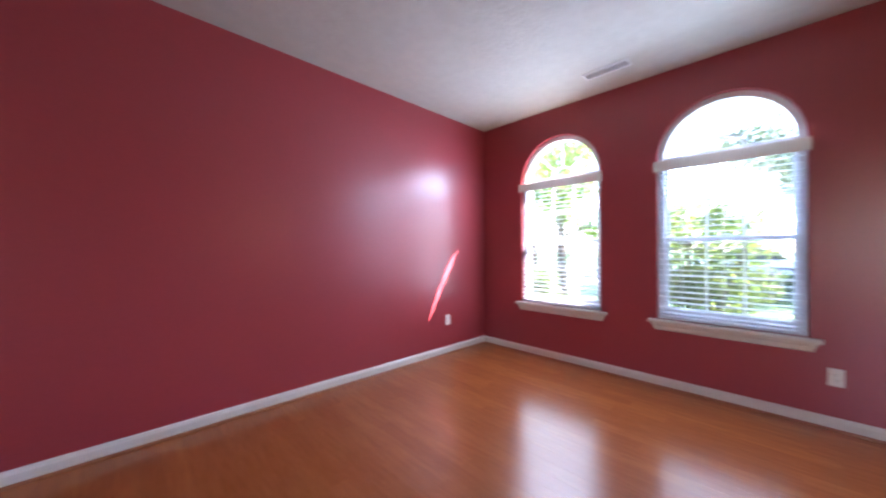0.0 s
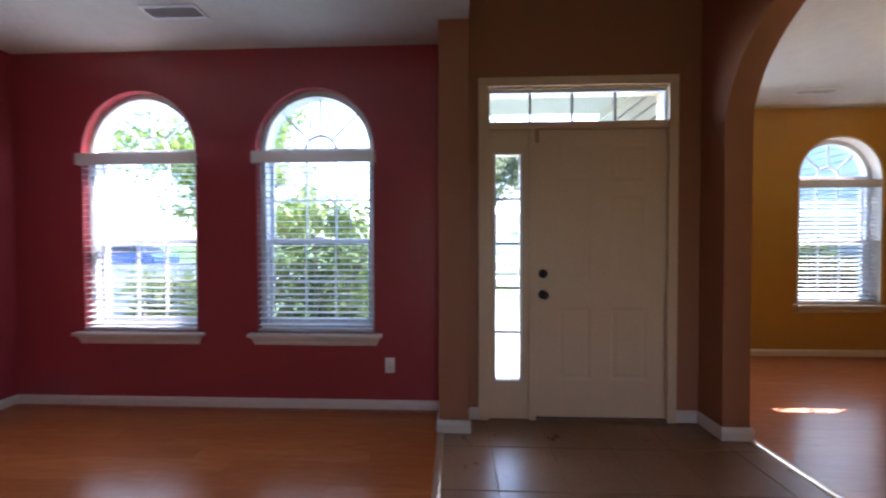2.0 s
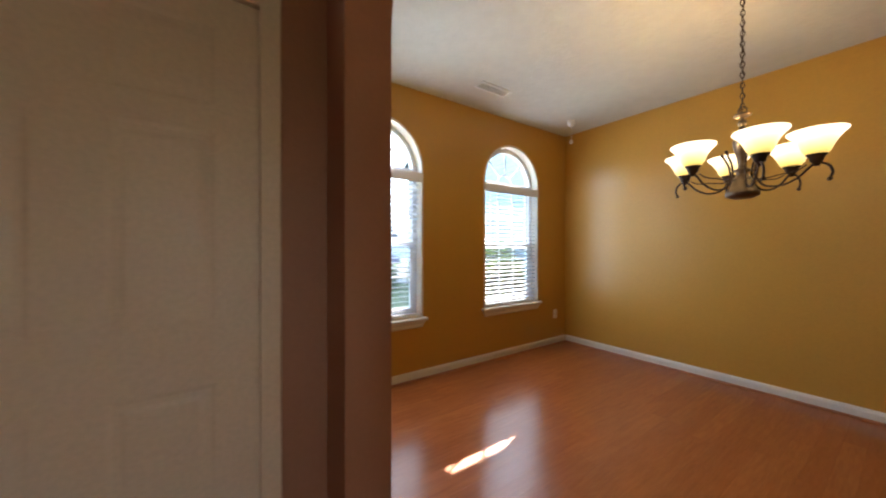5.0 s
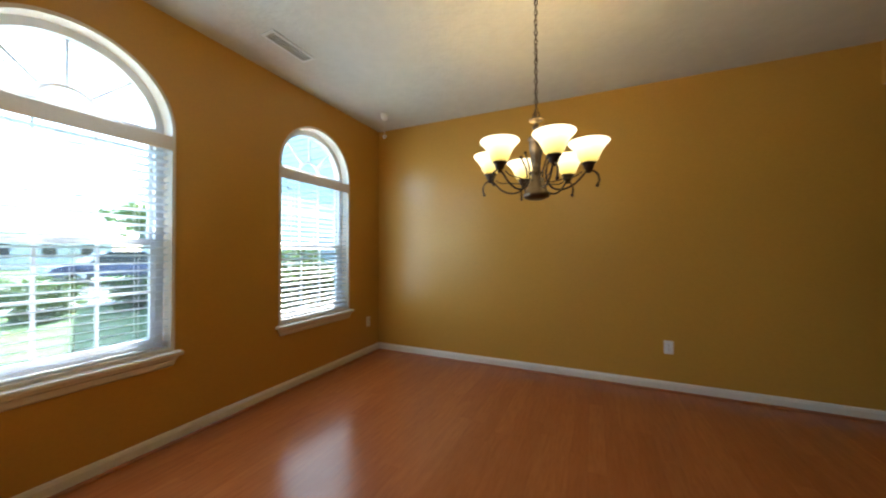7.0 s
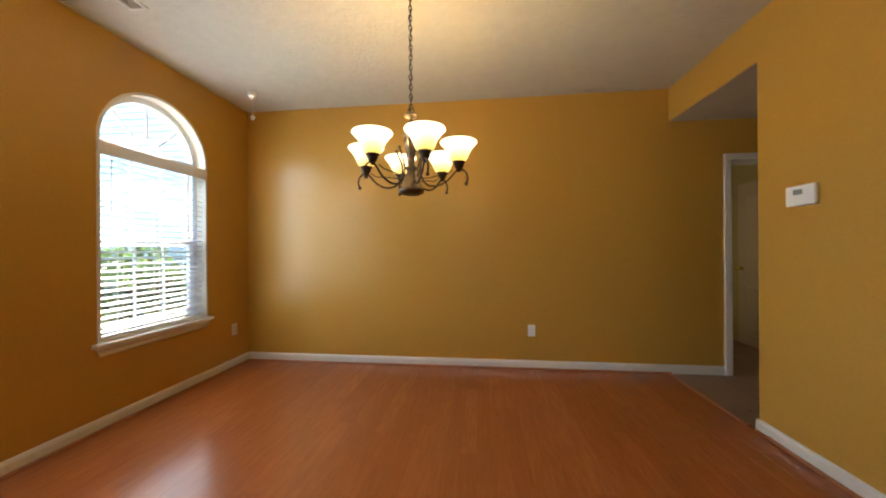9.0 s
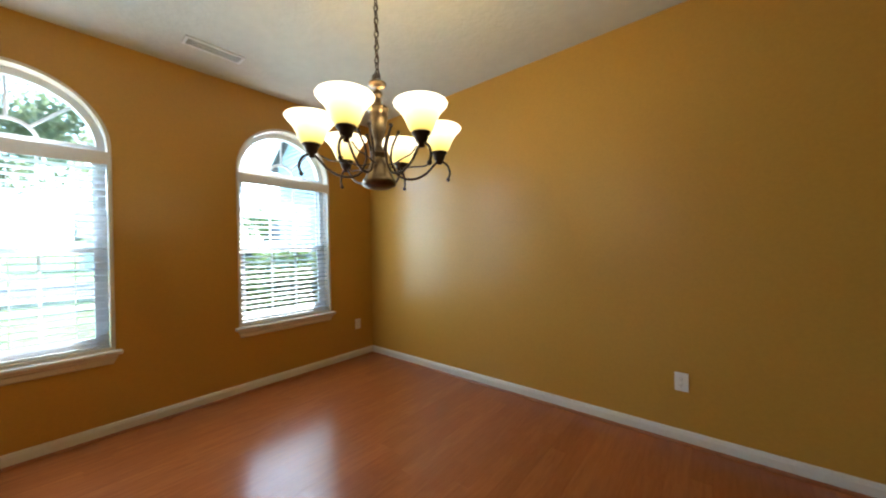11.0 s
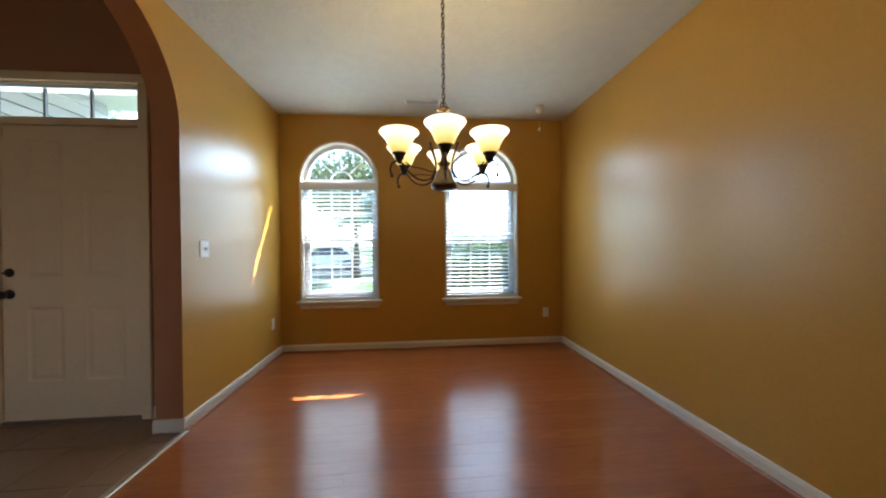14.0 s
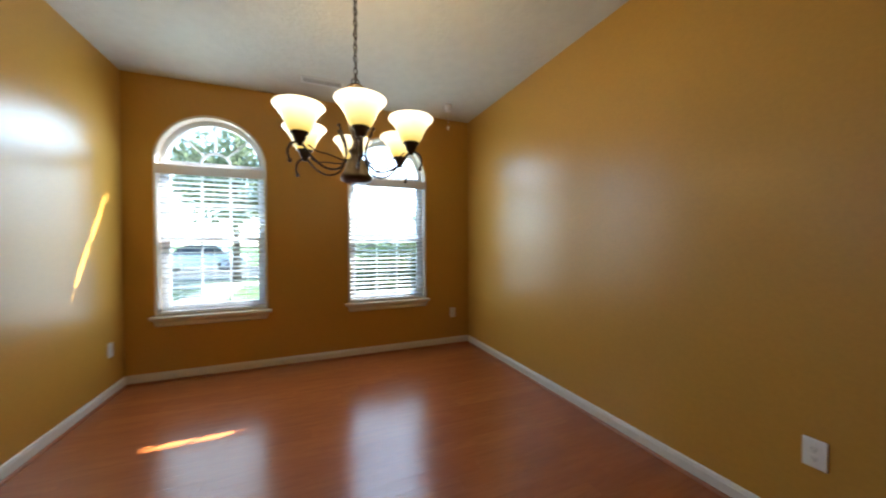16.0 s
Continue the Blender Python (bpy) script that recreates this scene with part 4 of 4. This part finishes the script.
def tree(seed, at, height, spread, leaf, per, label, mat):
    rng = random.Random(seed)
    t = thing("tree", at, label, "tree", "front yard trees")
    bm = tube([(0, 0, -0.05), (0.05, 0.03, height * 0.25), (0.0, 0.08, height * 0.5), (0.08, 0.02, height * 0.85)], [0.16, 0.12, 0.09, 0.03], 10)
    clumps = []
    for k in range(11):
        a, h = k * 2.4 + rng.uniform(-0.3, 0.3), height * rng.uniform(0.32, 0.7)
        reach = spread * rng.uniform(0.55, 1.0)
        tip = Vector((reach * math.cos(a), reach * math.sin(a), h + height * rng.uniform(0.05, 0.28)))
        base = Vector((0.03, 0.05, h))
        tube([base, base.lerp(tip, 0.5) + Vector((0, 0, 0.15)), tip], [0.05, 0.03, 0.01], 6, bm)
        for f in (0.45, 0.75, 1.0):
            for _ in range(2):
                c = base.lerp(tip, f) + Vector((rng.gauss(0, 0.35), rng.gauss(0, 0.35), rng.gauss(0, 0.3)))
                clumps.append((c, spread * rng.uniform(0.16, 0.3)))
    for _ in range(6):
        clumps.append(((rng.gauss(0, spread * 0.3), rng.gauss(0, spread * 0.3), height * rng.uniform(0.8, 1.02)), spread * 0.3))
    part("trunk", bm, M_BARK, t)
    me = foliage(rng, clumps, per, leaf)
    me.materials.append(mat)
    crown = new("crown", me)
    crown.parent = t
    return t


def shrub(seed, at, r, h, leaf, per, label, mat):
    rng = random.Random(seed)
    t = thing("shrub", at, label, "shrub", "foundation shrubs")
    bm = bmesh.new()
    clumps = []
    for k in range(9):
        a = k * 2.4
        tip = Vector((r * 0.6 * math.cos(a), r * 0.6 * math.sin(a), h * rng.uniform(0.45, 0.85)))
        tube([(0, 0, -0.03), tip * 0.5, tip], [0.03, 0.02, 0.008], 6, bm)
        for z in (0.25, 0.55, 0.85):
            clumps.append(((tip.x * rng.uniform(0.6, 1.2), tip.y * rng.uniform(0.6, 1.2), h * z * rng.uniform(0.85, 1.1)), r * rng.uniform(0.3, 0.45)))
    part("stems", bm, M_BARK, t)
    me = foliage(rng, clumps, per, leaf)
    me.materials.append(mat)
    crown = new("crown", me)
    crown.parent = t
    return t


GROUND = -0.2
structure("ground", boxes((-300, 700, -500, 500, GROUND - 0.4, GROUND)), M_LAWN, "mown green lawn reaching to the horizon", "ground")
structure("road", boxes((17.5, 24.5, -300, 300, GROUND, GROUND + 0.02)), M_ROAD, "grey asphalt residential street", "road")
structure("kerb", boxes((17.2, 17.5, -300, 300, GROUND, GROUND + 0.12), (24.5, 24.8, -300, 300, GROUND, GROUND + 0.12), bevel=0.02), M_CONC, "pale concrete kerbs along the street", "kerb")
structure("pavement", boxes((14.6, 16.0, -300, 300, GROUND, GROUND + 0.03)), M_CONC, "pale concrete pavement beside the street", "pavement")
structure("path", boxes((6.2, 14.6, -2.9, -1.9, GROUND, GROUND + 0.03)), M_CONC, "pale concrete walk to the front door", "path")
structure("driveway", boxes((5.5, 17.2, 4.8, 10.2, GROUND, GROUND + 0.025)), M_CONC, "pale concrete driveway", "driveway")
structure("porch_slab", boxes((4.12, 6.2, -3.2, -1.8, GROUND, -0.04), bevel=0.01), M_CONC, "pale concrete porch floor", "porch")
structure("planting_bed", boxes((4.4, 6.4, -1.3, 3.4, GROUND, GROUND + 0.04)), M_MULCH, "brown bark mulch bed below the red windows", "bed")
structure("planting_bed", boxes((5.6, 7.2, -7.4, -3.3, GROUND, GROUND + 0.04)), M_MULCH, "brown bark mulch bed below the golden windows", "bed")


def siding_wall(name, x0, x1, y0, y1, z0, z1, face, mat, label):
    """A wall clad with lapped boards on one face ('+y', '-y' or '-x')."""
    t = thing(name, (0, 0, 0), label, "wall", "", "structure")
    part("core", boxes((x0, x1, y0, y1, z0, z1)), mat, t)
    z = z0
    bm = bmesh.new()
    while z < z1 - 0.02:
        h = min(0.115, z1 - z)
        if face == "+y":
            q = [(y1, z), (y1 + 0.028, z), (y1 + 0.004, z + h), (y1, z + h)]
        elif face == "-y":
            q = [(y0, z), (y0 - 0.028, z), (y0 - 0.004, z + h), (y0, z + h)]
        else:
            q = [(x0, z), (x0 - 0.016, z), (x0 - 0.004, z + h), (x0, z + h)]
        rows = [[bm.verts.new((u, a, b) if face != "-x" else (a, u, b)) for a, b in q] for u in ((x0, x1) if face != "-x" else (y0, y1))]
        for i in range(4):
            bm.faces.new((rows[0][i], rows[0][(i + 1) % 4], rows[1][(i + 1) % 4], rows[1][i]))
        bm.faces.new(rows[0])
        bm.faces.new(rows[1][::-1])
        z += h
    part("lap_boards", bm, mat, t)["kind"] = "stuff"
    # Dark strips below each lap stand in for its shadow line.
    if face != "-x":
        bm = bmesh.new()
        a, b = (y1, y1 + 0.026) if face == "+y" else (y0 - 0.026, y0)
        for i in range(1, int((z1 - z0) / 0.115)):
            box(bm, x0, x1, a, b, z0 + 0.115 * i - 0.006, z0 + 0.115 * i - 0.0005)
        part("lap_shade_strips", bm, M_BAR_LAP_SHADE, t)["kind"] = "stuff"
    return t


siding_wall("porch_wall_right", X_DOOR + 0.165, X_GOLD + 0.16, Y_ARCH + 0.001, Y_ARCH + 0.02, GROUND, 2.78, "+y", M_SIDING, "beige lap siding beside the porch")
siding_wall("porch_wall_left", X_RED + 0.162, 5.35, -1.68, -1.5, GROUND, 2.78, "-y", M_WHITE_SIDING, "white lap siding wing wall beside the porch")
structure("porch_ceiling", boxes((X_DOOR + 0.165, 5.5, Y_ARCH, -1.5, 2.78, 2.86)), plain("porch_ceiling_paint", (0.42, 0.46, 0.47), 0.6), "pale boarded porch ceiling", "ceiling")
# Unseen eave; its golden side is set low to cut the sun patches.
structure("roof_eave", boxes((X_DOOR, 4.5, Y_COL, 2.4, 3.12, 3.2), (X_DOOR, 5.85, -7.3, Y_ARCH, 2.905, 3.2), (X_DOOR, 5.85, Y_ARCH, Y_COL, 3.12, 3.2)), M_VINYL, "unseen white eave soffit, low over the golden windows to trim the sun", "eave")
structure("roof", boxes((-4, 4.52, Y_ARCH, 2.4, 3.46, 3.6), (-4, 5.87, -9.2, Y_ARCH, 3.46, 3.6)), M_ROOF, "grey shingle roof over the rooms", "roof")

# Unseen mass added to stop sun reaching the second red window.
structure("porch_sun_blocker", boxes((X_DOOR + 0.165, 5.5, Y_ARCH, -1.5, 2.86, 4.6)), M_SIDING, "unseen beige block above the porch that keeps sun off the red window", "gable")

porch_lamp = thing("porch_light", (4.72, -2.46, 2.78), "white glass bowl porch light with a dark finial", "porch light")
part("base", lathe([(0.0, -0.03), (0.05, -0.028), (0.06, -0.01), (0.06, 0)], 24), M_DARK, porch_lamp)
part("bowl", lathe([(0.0, -0.12), (0.05, -0.115), (0.1, -0.09), (0.135, -0.055), (0.15, -0.03), (0.145, -0.028), (0.13, -0.05), (0.095, -0.083), (0.0, -0.108)], 32), plain("frosted_cream_glass", (0.7, 0.6, 0.42), 0.4), porch_lamp)
part("finial", lathe([(0.0, -0.155), (0.012, -0.148), (0.016, -0.135), (0.008, -0.122), (0.0, -0.118)], 16), M_DARK, porch_lamp)

tree(3, (9.3, 4.25, GROUND), 6.5, 2.7, 0.075, 125, "young leafy shade tree in the front lawn", M_LEAF)
tree(5, (9.6, 3.5, GROUND), 5.2, 1.5, 0.07, 75, "leafy tree over the planting bed", M_LEAF)
tree(7, (16.6, -2.45, GROUND), 7.2, 3.6, 0.11, 190, "broad leafy street tree beside the front walk", M_LEAF_GREY)
tree(13, (58.0, -27.0, GROUND), 9, 5, 0.22, 90, "tall dark tree across the street", M_LEAF_DARK)
shrub(21, (5.3, -0.12, GROUND + 0.04), 0.9, 1.85, 0.045, 300, "tall leafy green shrub outside the red room window", M_LEAF)
shrub(22, (6.0, 2.25, GROUND + 0.04), 0.55, 0.95, 0.045, 130, "low bright green shrub in the bed", M_LEAF)
shrub(23, (6.6, -6.2, GROUND + 0.04), 0.8, 1.35, 0.05, 180, "dense dark evergreen shrub outside the golden window", M_LEAF_DARK)
shrub(24, (6.3, -7.0, GROUND + 0.04), 0.6, 1.2, 0.05, 120, "low evergreen shrub outside the golden window", M_LEAF_DARK)
for k, y in enumerate((-9.5, -7.8, -6.2, -0.6, 0.9)):
    shrub(30 + k, (13.4, y, GROUND), 0.7, 0.75, 0.06, 60, "low clipped shrub along the pavement", M_LEAF_DARK)


def fence(x, y0, y1):
    t = thing("fence", (x, y0, GROUND), "white vertical board fence in the side yard", "fence")
    me = mesh_of(boxes((0, 0.02, 0, 0.09, 0, 0.95), bevel=0.004), "board", M_FENCE)
    for i in range(int((y1 - y0) / 0.115)):
        piece("board", me, t, (0, i * 0.115, 0.0))
    for z in (0.2, 0.7):
        part("rail", boxes((0.02, 0.06, 0, y1 - y0, z, z + 0.08)), M_FENCE, t)
    return t


fence(9.9, 5.2, 10.2)


def car(at, turn, colour, label):
    """A parked saloon: body, glasshouse, windows, wheels, lamps."""
    t = thing("parked_car", at, label, "car", "", "", turn)
    mat = plain("car_paint", colour, 0.25, 0.3, 0.03)
    prof = [(-2.2, 0.35), (-2.25, 0.6), (-2.15, 0.85), (-1.3, 0.95), (1.2, 0.95), (2.1, 0.78), (2.25, 0.55), (2.2, 0.32)]
    bm = bmesh.new()
    rows = [[bm.verts.new((u, v * (0.88 if z < 0.9 else 0.8), z)) for u, z in prof] for v in (-1, 1)]
    for i in range(len(prof)):
        j = (i + 1) % len(prof)
        bm.faces.new((rows[0][i], rows[0][j], rows[1][j], rows[1][i]))
    bm.faces.new(rows[0][::-1])
    bm.faces.new(rows[1])
    bmesh.ops.bevel(bm, geom=bm.edges[:], offset=0.05, segments=2, affect="EDGES")
    part("body", bm, mat, t)
    bm = bmesh.new()
    rows = [[bm.verts.new((u, v * w, z)) for u, z, w in ((-1.5, 0.93, 0.78), (-0.9, 1.4, 0.62), (0.4, 1.42, 0.62), (1.15, 0.93, 0.78))] for v in (-1, 1)]
    for i in range(4):
        j = (i + 1) % 4
        bm.faces.new((rows[0][i], rows[0][j], rows[1][j], rows[1][i]))
    bm.faces.new(rows[0][::-1])
    bm.faces.new(rows[1])
    part("glasshouse", bm, M_AUTO_GLASS, t)
    part("cabin_roof", boxes((-0.92, 0.42, -0.63, 0.63, 1.39, 1.44), bevel=0.03), mat, t)
    for u in (-1.35, 1.35):
        for v in (-0.8, 0.8):
            bm = lathe([(0.2, -0.1), (0.31, -0.1), (0.33, -0.06), (0.33, 0.06), (0.31, 0.1), (0.2, 0.1)], 24)
            bmesh.ops.transform(bm, matrix=Matrix.Translation((u, v, 0.33)) @ Matrix.Rotation(radians(90), 4, "X"), verts=bm.verts)
            wheel = part("wheel", bm, M_TYRE, t)
            bm = lathe([(0.0, -0.105), (0.19, -0.105), (0.19, 0.105), (0.0, 0.105)], 20)
            bmesh.ops.transform(bm, matrix=Matrix.Translation((u, v, 0.33)) @ Matrix.Rotation(radians(90), 4, "X"), verts=bm.verts)
            part("rim", bm, M_RIM, wheel)
    for v in (-0.6, 0.6):
        part("headlight", boxes((2.16, 2.24, v - 0.16, v + 0.16, 0.58, 0.7), bevel=0.02), M_VINYL, t)
    return t


car((23.0, 0.4, GROUND + 0.02), 90, (0.72, 0.78, 0.82), "silver-blue saloon parked in the street")
car((23.2, -11.0, GROUND + 0.02), 90, (0.09, 0.11, 0.19), "dark blue saloon parked across the street")
car((20.0, 17.2, GROUND + 0.02), 90, (0.05, 0.11, 0.34), "blue saloon parked in the street")


def house(at, turn, w, d, h, mat, label):
    """A plain suburban house: walls, gable roof, windows, door, garage."""
    t = thing("house", at, label, "house", "neighbouring houses", "", turn)
    part("wall", boxes((0, d, -w / 2, w / 2, 0, h)), mat, t)
    bm = bmesh.new()
    rows = [[bm.verts.new((u, v, z)) for u, z in ((-0.5, h), (d / 2, h + d * 0.32), (d + 0.5, h))] for v in (-w / 2 - 0.4, w / 2 + 0.4)]
    for i in range(3):
        j = (i + 1) % 3
        bm.faces.new((rows[0][i], rows[0][j], rows[1][j], rows[1][i]))
    bm.faces.new(rows[0][::-1])
    bm.faces.new(rows[1])
    part("roof", bm, M_ROOF, t)
    for k, u in enumerate((-w * 0.36, -w * 0.18, 0.02 * w)):
        win = part("window", boxes((-0.05, 0.02, u - 0.55, u + 0.55, 0.8, 2.2), bevel=0.02), M_VINYL, t)
        part("pane", boxes((-0.06, -0.045, u - 0.45, u + 0.45, 0.9, 2.1)), M_AUTO_GLASS, win)
    part("door", boxes((-0.05, 0.02, w * 0.11, w * 0.11 + 1.0, 0, 2.1), bevel=0.02), M_DOOR, t)
    part("garage_door", boxes((-0.06, 0.02, w * 0.22, w * 0.22 + 2.6, 0, 2.2), bevel=0.02), M_VINYL, t)
    return t


house((46.0, -13.0, GROUND), 0, 13, 9, 3.0, M_SIDING, "beige single-storey house across the street")
house((47.0, -33.0, GROUND), 0, 14, 9, 3.0, M_WHITE_SIDING, "white single-storey house down the street")


def gabled_neighbour(x0, x1, y_face, depth, eave, rise):
    """The two-storey house next door: gable wall with lapped boards, barge boards, roof."""
    t = thing("house", (0, 0, GROUND), "white lap-sided two-storey house next door", "house", "neighbouring houses")
    mid = (x0 + x1) / 2

    def slab(outline, y0, y1, bm=None):
        bm = bm or bmesh.new()
        rows = [[bm.verts.new((x, y, z)) for x, z in outline] for y in (y0, y1)]
        for i in range(len(outline)):
            j = (i + 1) % len(outline)
            bm.faces.new((rows[0][i], rows[0][j], rows[1][j], rows[1][i]))
        bm.faces.new(rows[0][::-1])
        bm.faces.new(rows[1])
        bmesh.ops.recalc_face_normals(bm, faces=bm.faces[:])
        return bm

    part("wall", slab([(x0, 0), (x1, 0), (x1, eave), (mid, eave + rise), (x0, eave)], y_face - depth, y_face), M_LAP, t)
    bm = bmesh.new()
    z = 0.3
    while z < eave + rise - 0.3:
        cut = max(0.0, (z + 0.18 - eave) / rise) * (mid - x0)
        rows = [[bm.verts.new((x, y_face + dy, z + dz)) for dy, dz in ((-0.005, 0), (0.045, 0), (0.008, 0.18), (-0.005, 0.18))] for x in (x0 + cut, x1 - cut)]
        for i in range(4):
            j = (i + 1) % 4
            bm.faces.new((rows[0][i], rows[0][j], rows[1][j], rows[1][i]))
        z += 0.18
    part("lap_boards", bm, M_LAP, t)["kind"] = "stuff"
    for a, b in ((x0 - 0.5, mid), (x1 + 0.5, mid)):
        low = eave - 0.5 * rise / (mid - x0)
        part("roof", slab([(a, low), (b, eave + rise), (b, eave + rise + 0.2), (a, low + 0.2)], y_face - depth - 0.3, y_face + 0.32), M_ROOF, t)
        part("barge_board", slab([(a, low - 0.12), (b, eave + rise - 0.12), (b, eave + rise + 0.16), (a, low + 0.16)], y_face + 0.325, y_face + 0.36), M_FENCE, t)
    return t


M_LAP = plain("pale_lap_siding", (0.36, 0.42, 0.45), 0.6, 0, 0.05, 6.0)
gabled_neighbour(8.0, 18.0, -11.4, 9.0, 5.6, 3.5)


# ---- floor strips and tiles ----
def lay_strips(floor, x0, x1, y0, y1, width, seed, nearest):
    """Laminate strips along y in staggered courses; each strip is a piece of the floor."""
    rng = random.Random(seed)
    meshes = {}
    x = x1
    while x > x0 + 1e-4:
        a = max(x - width, x0)
        y = y0 - rng.uniform(0, 1.1)
        while y < y1:
            n = rng.choice((0.9, 1.05, 1.2, 1.35))
            s, e = max(y, y0), min(y + n, y1)
            if e - s > 0.01:
                key = (round(x - a, 4), round(e - s, 3))
                if key not in meshes:
                    bm = boxes((-key[0] / 2 + 0.0001, key[0] / 2 - 0.0001, -key[1] / 2 + 0.0001, key[1] / 2 - 0.0001, -0.008, 0.0))
                    top = [ed for ed in bm.edges if all(v.co.z > -0.001 for v in ed.verts)]
                    bmesh.ops.bevel(bm, geom=top, offset=0.00025, segments=1, affect="EDGES")
                    meshes[key] = mesh_of(bm, "floor_strip", M_WOOD)
                piece("floor_strip", meshes[key], floor, ((x + a) / 2, (s + e) / 2, 0.0))
            y += n
        x = a


def lay_tiles(floor, x0, x1, y0, y1, ox, oy, size):
    """Square tiles on a grid through (ox, oy), cut at the edges, with sunk joints."""
    meshes = {}
    i = math.floor((x0 - ox) / size)
    while ox + i * size < x1:
        j = math.floor((y0 - oy) / size)
        while oy + j * size < y1:
            a, b = max(ox + i * size, x0), min(ox + (i + 1) * size, x1)
            c, d = max(oy + j * size, y0), min(oy + (j + 1) * size, y1)
            if b - a > 0.012 and d - c > 0.012:
                key = (round(b - a, 4), round(d - c, 4))
                if key not in meshes:
                    bm = boxes((-key[0] / 2 + 0.0025, key[0] / 2 - 0.0025, -key[1] / 2 + 0.0025, key[1] / 2 - 0.0025, -0.006, 0.0))
                    top = [ed for ed in bm.edges if all(v.co.z > -0.001 for v in ed.verts)]
                    bmesh.ops.bevel(bm, geom=top, offset=0.002, segments=1, affect="EDGES")
                    meshes[key] = mesh_of(bm, "floor_tile", M_TILE)
                piece("floor_tile", meshes[key], floor, ((a + b) / 2, (c + d) / 2, 0.0))
            j += 1
        i += 1


lay_strips(floor_gold, X_BACK, X_GOLD, Y_RIGHT, Y_GOLD - 0.015, 0.0975, 4, None)
lay_strips(floor_red, X_REAR, X_RED, Y_COL - 0.01, Y_RED, 0.0975, 6, None)
lay_tiles(floor_entry, X_REAR, X_DOOR, Y_GOLD - 0.015, Y_COL - 0.01, 3.25, -1.83, 0.37)
lay_tiles(floor_hall, -1.5, X_BACK, -8.65, -5.77, 1.0, -6.85, 0.37)
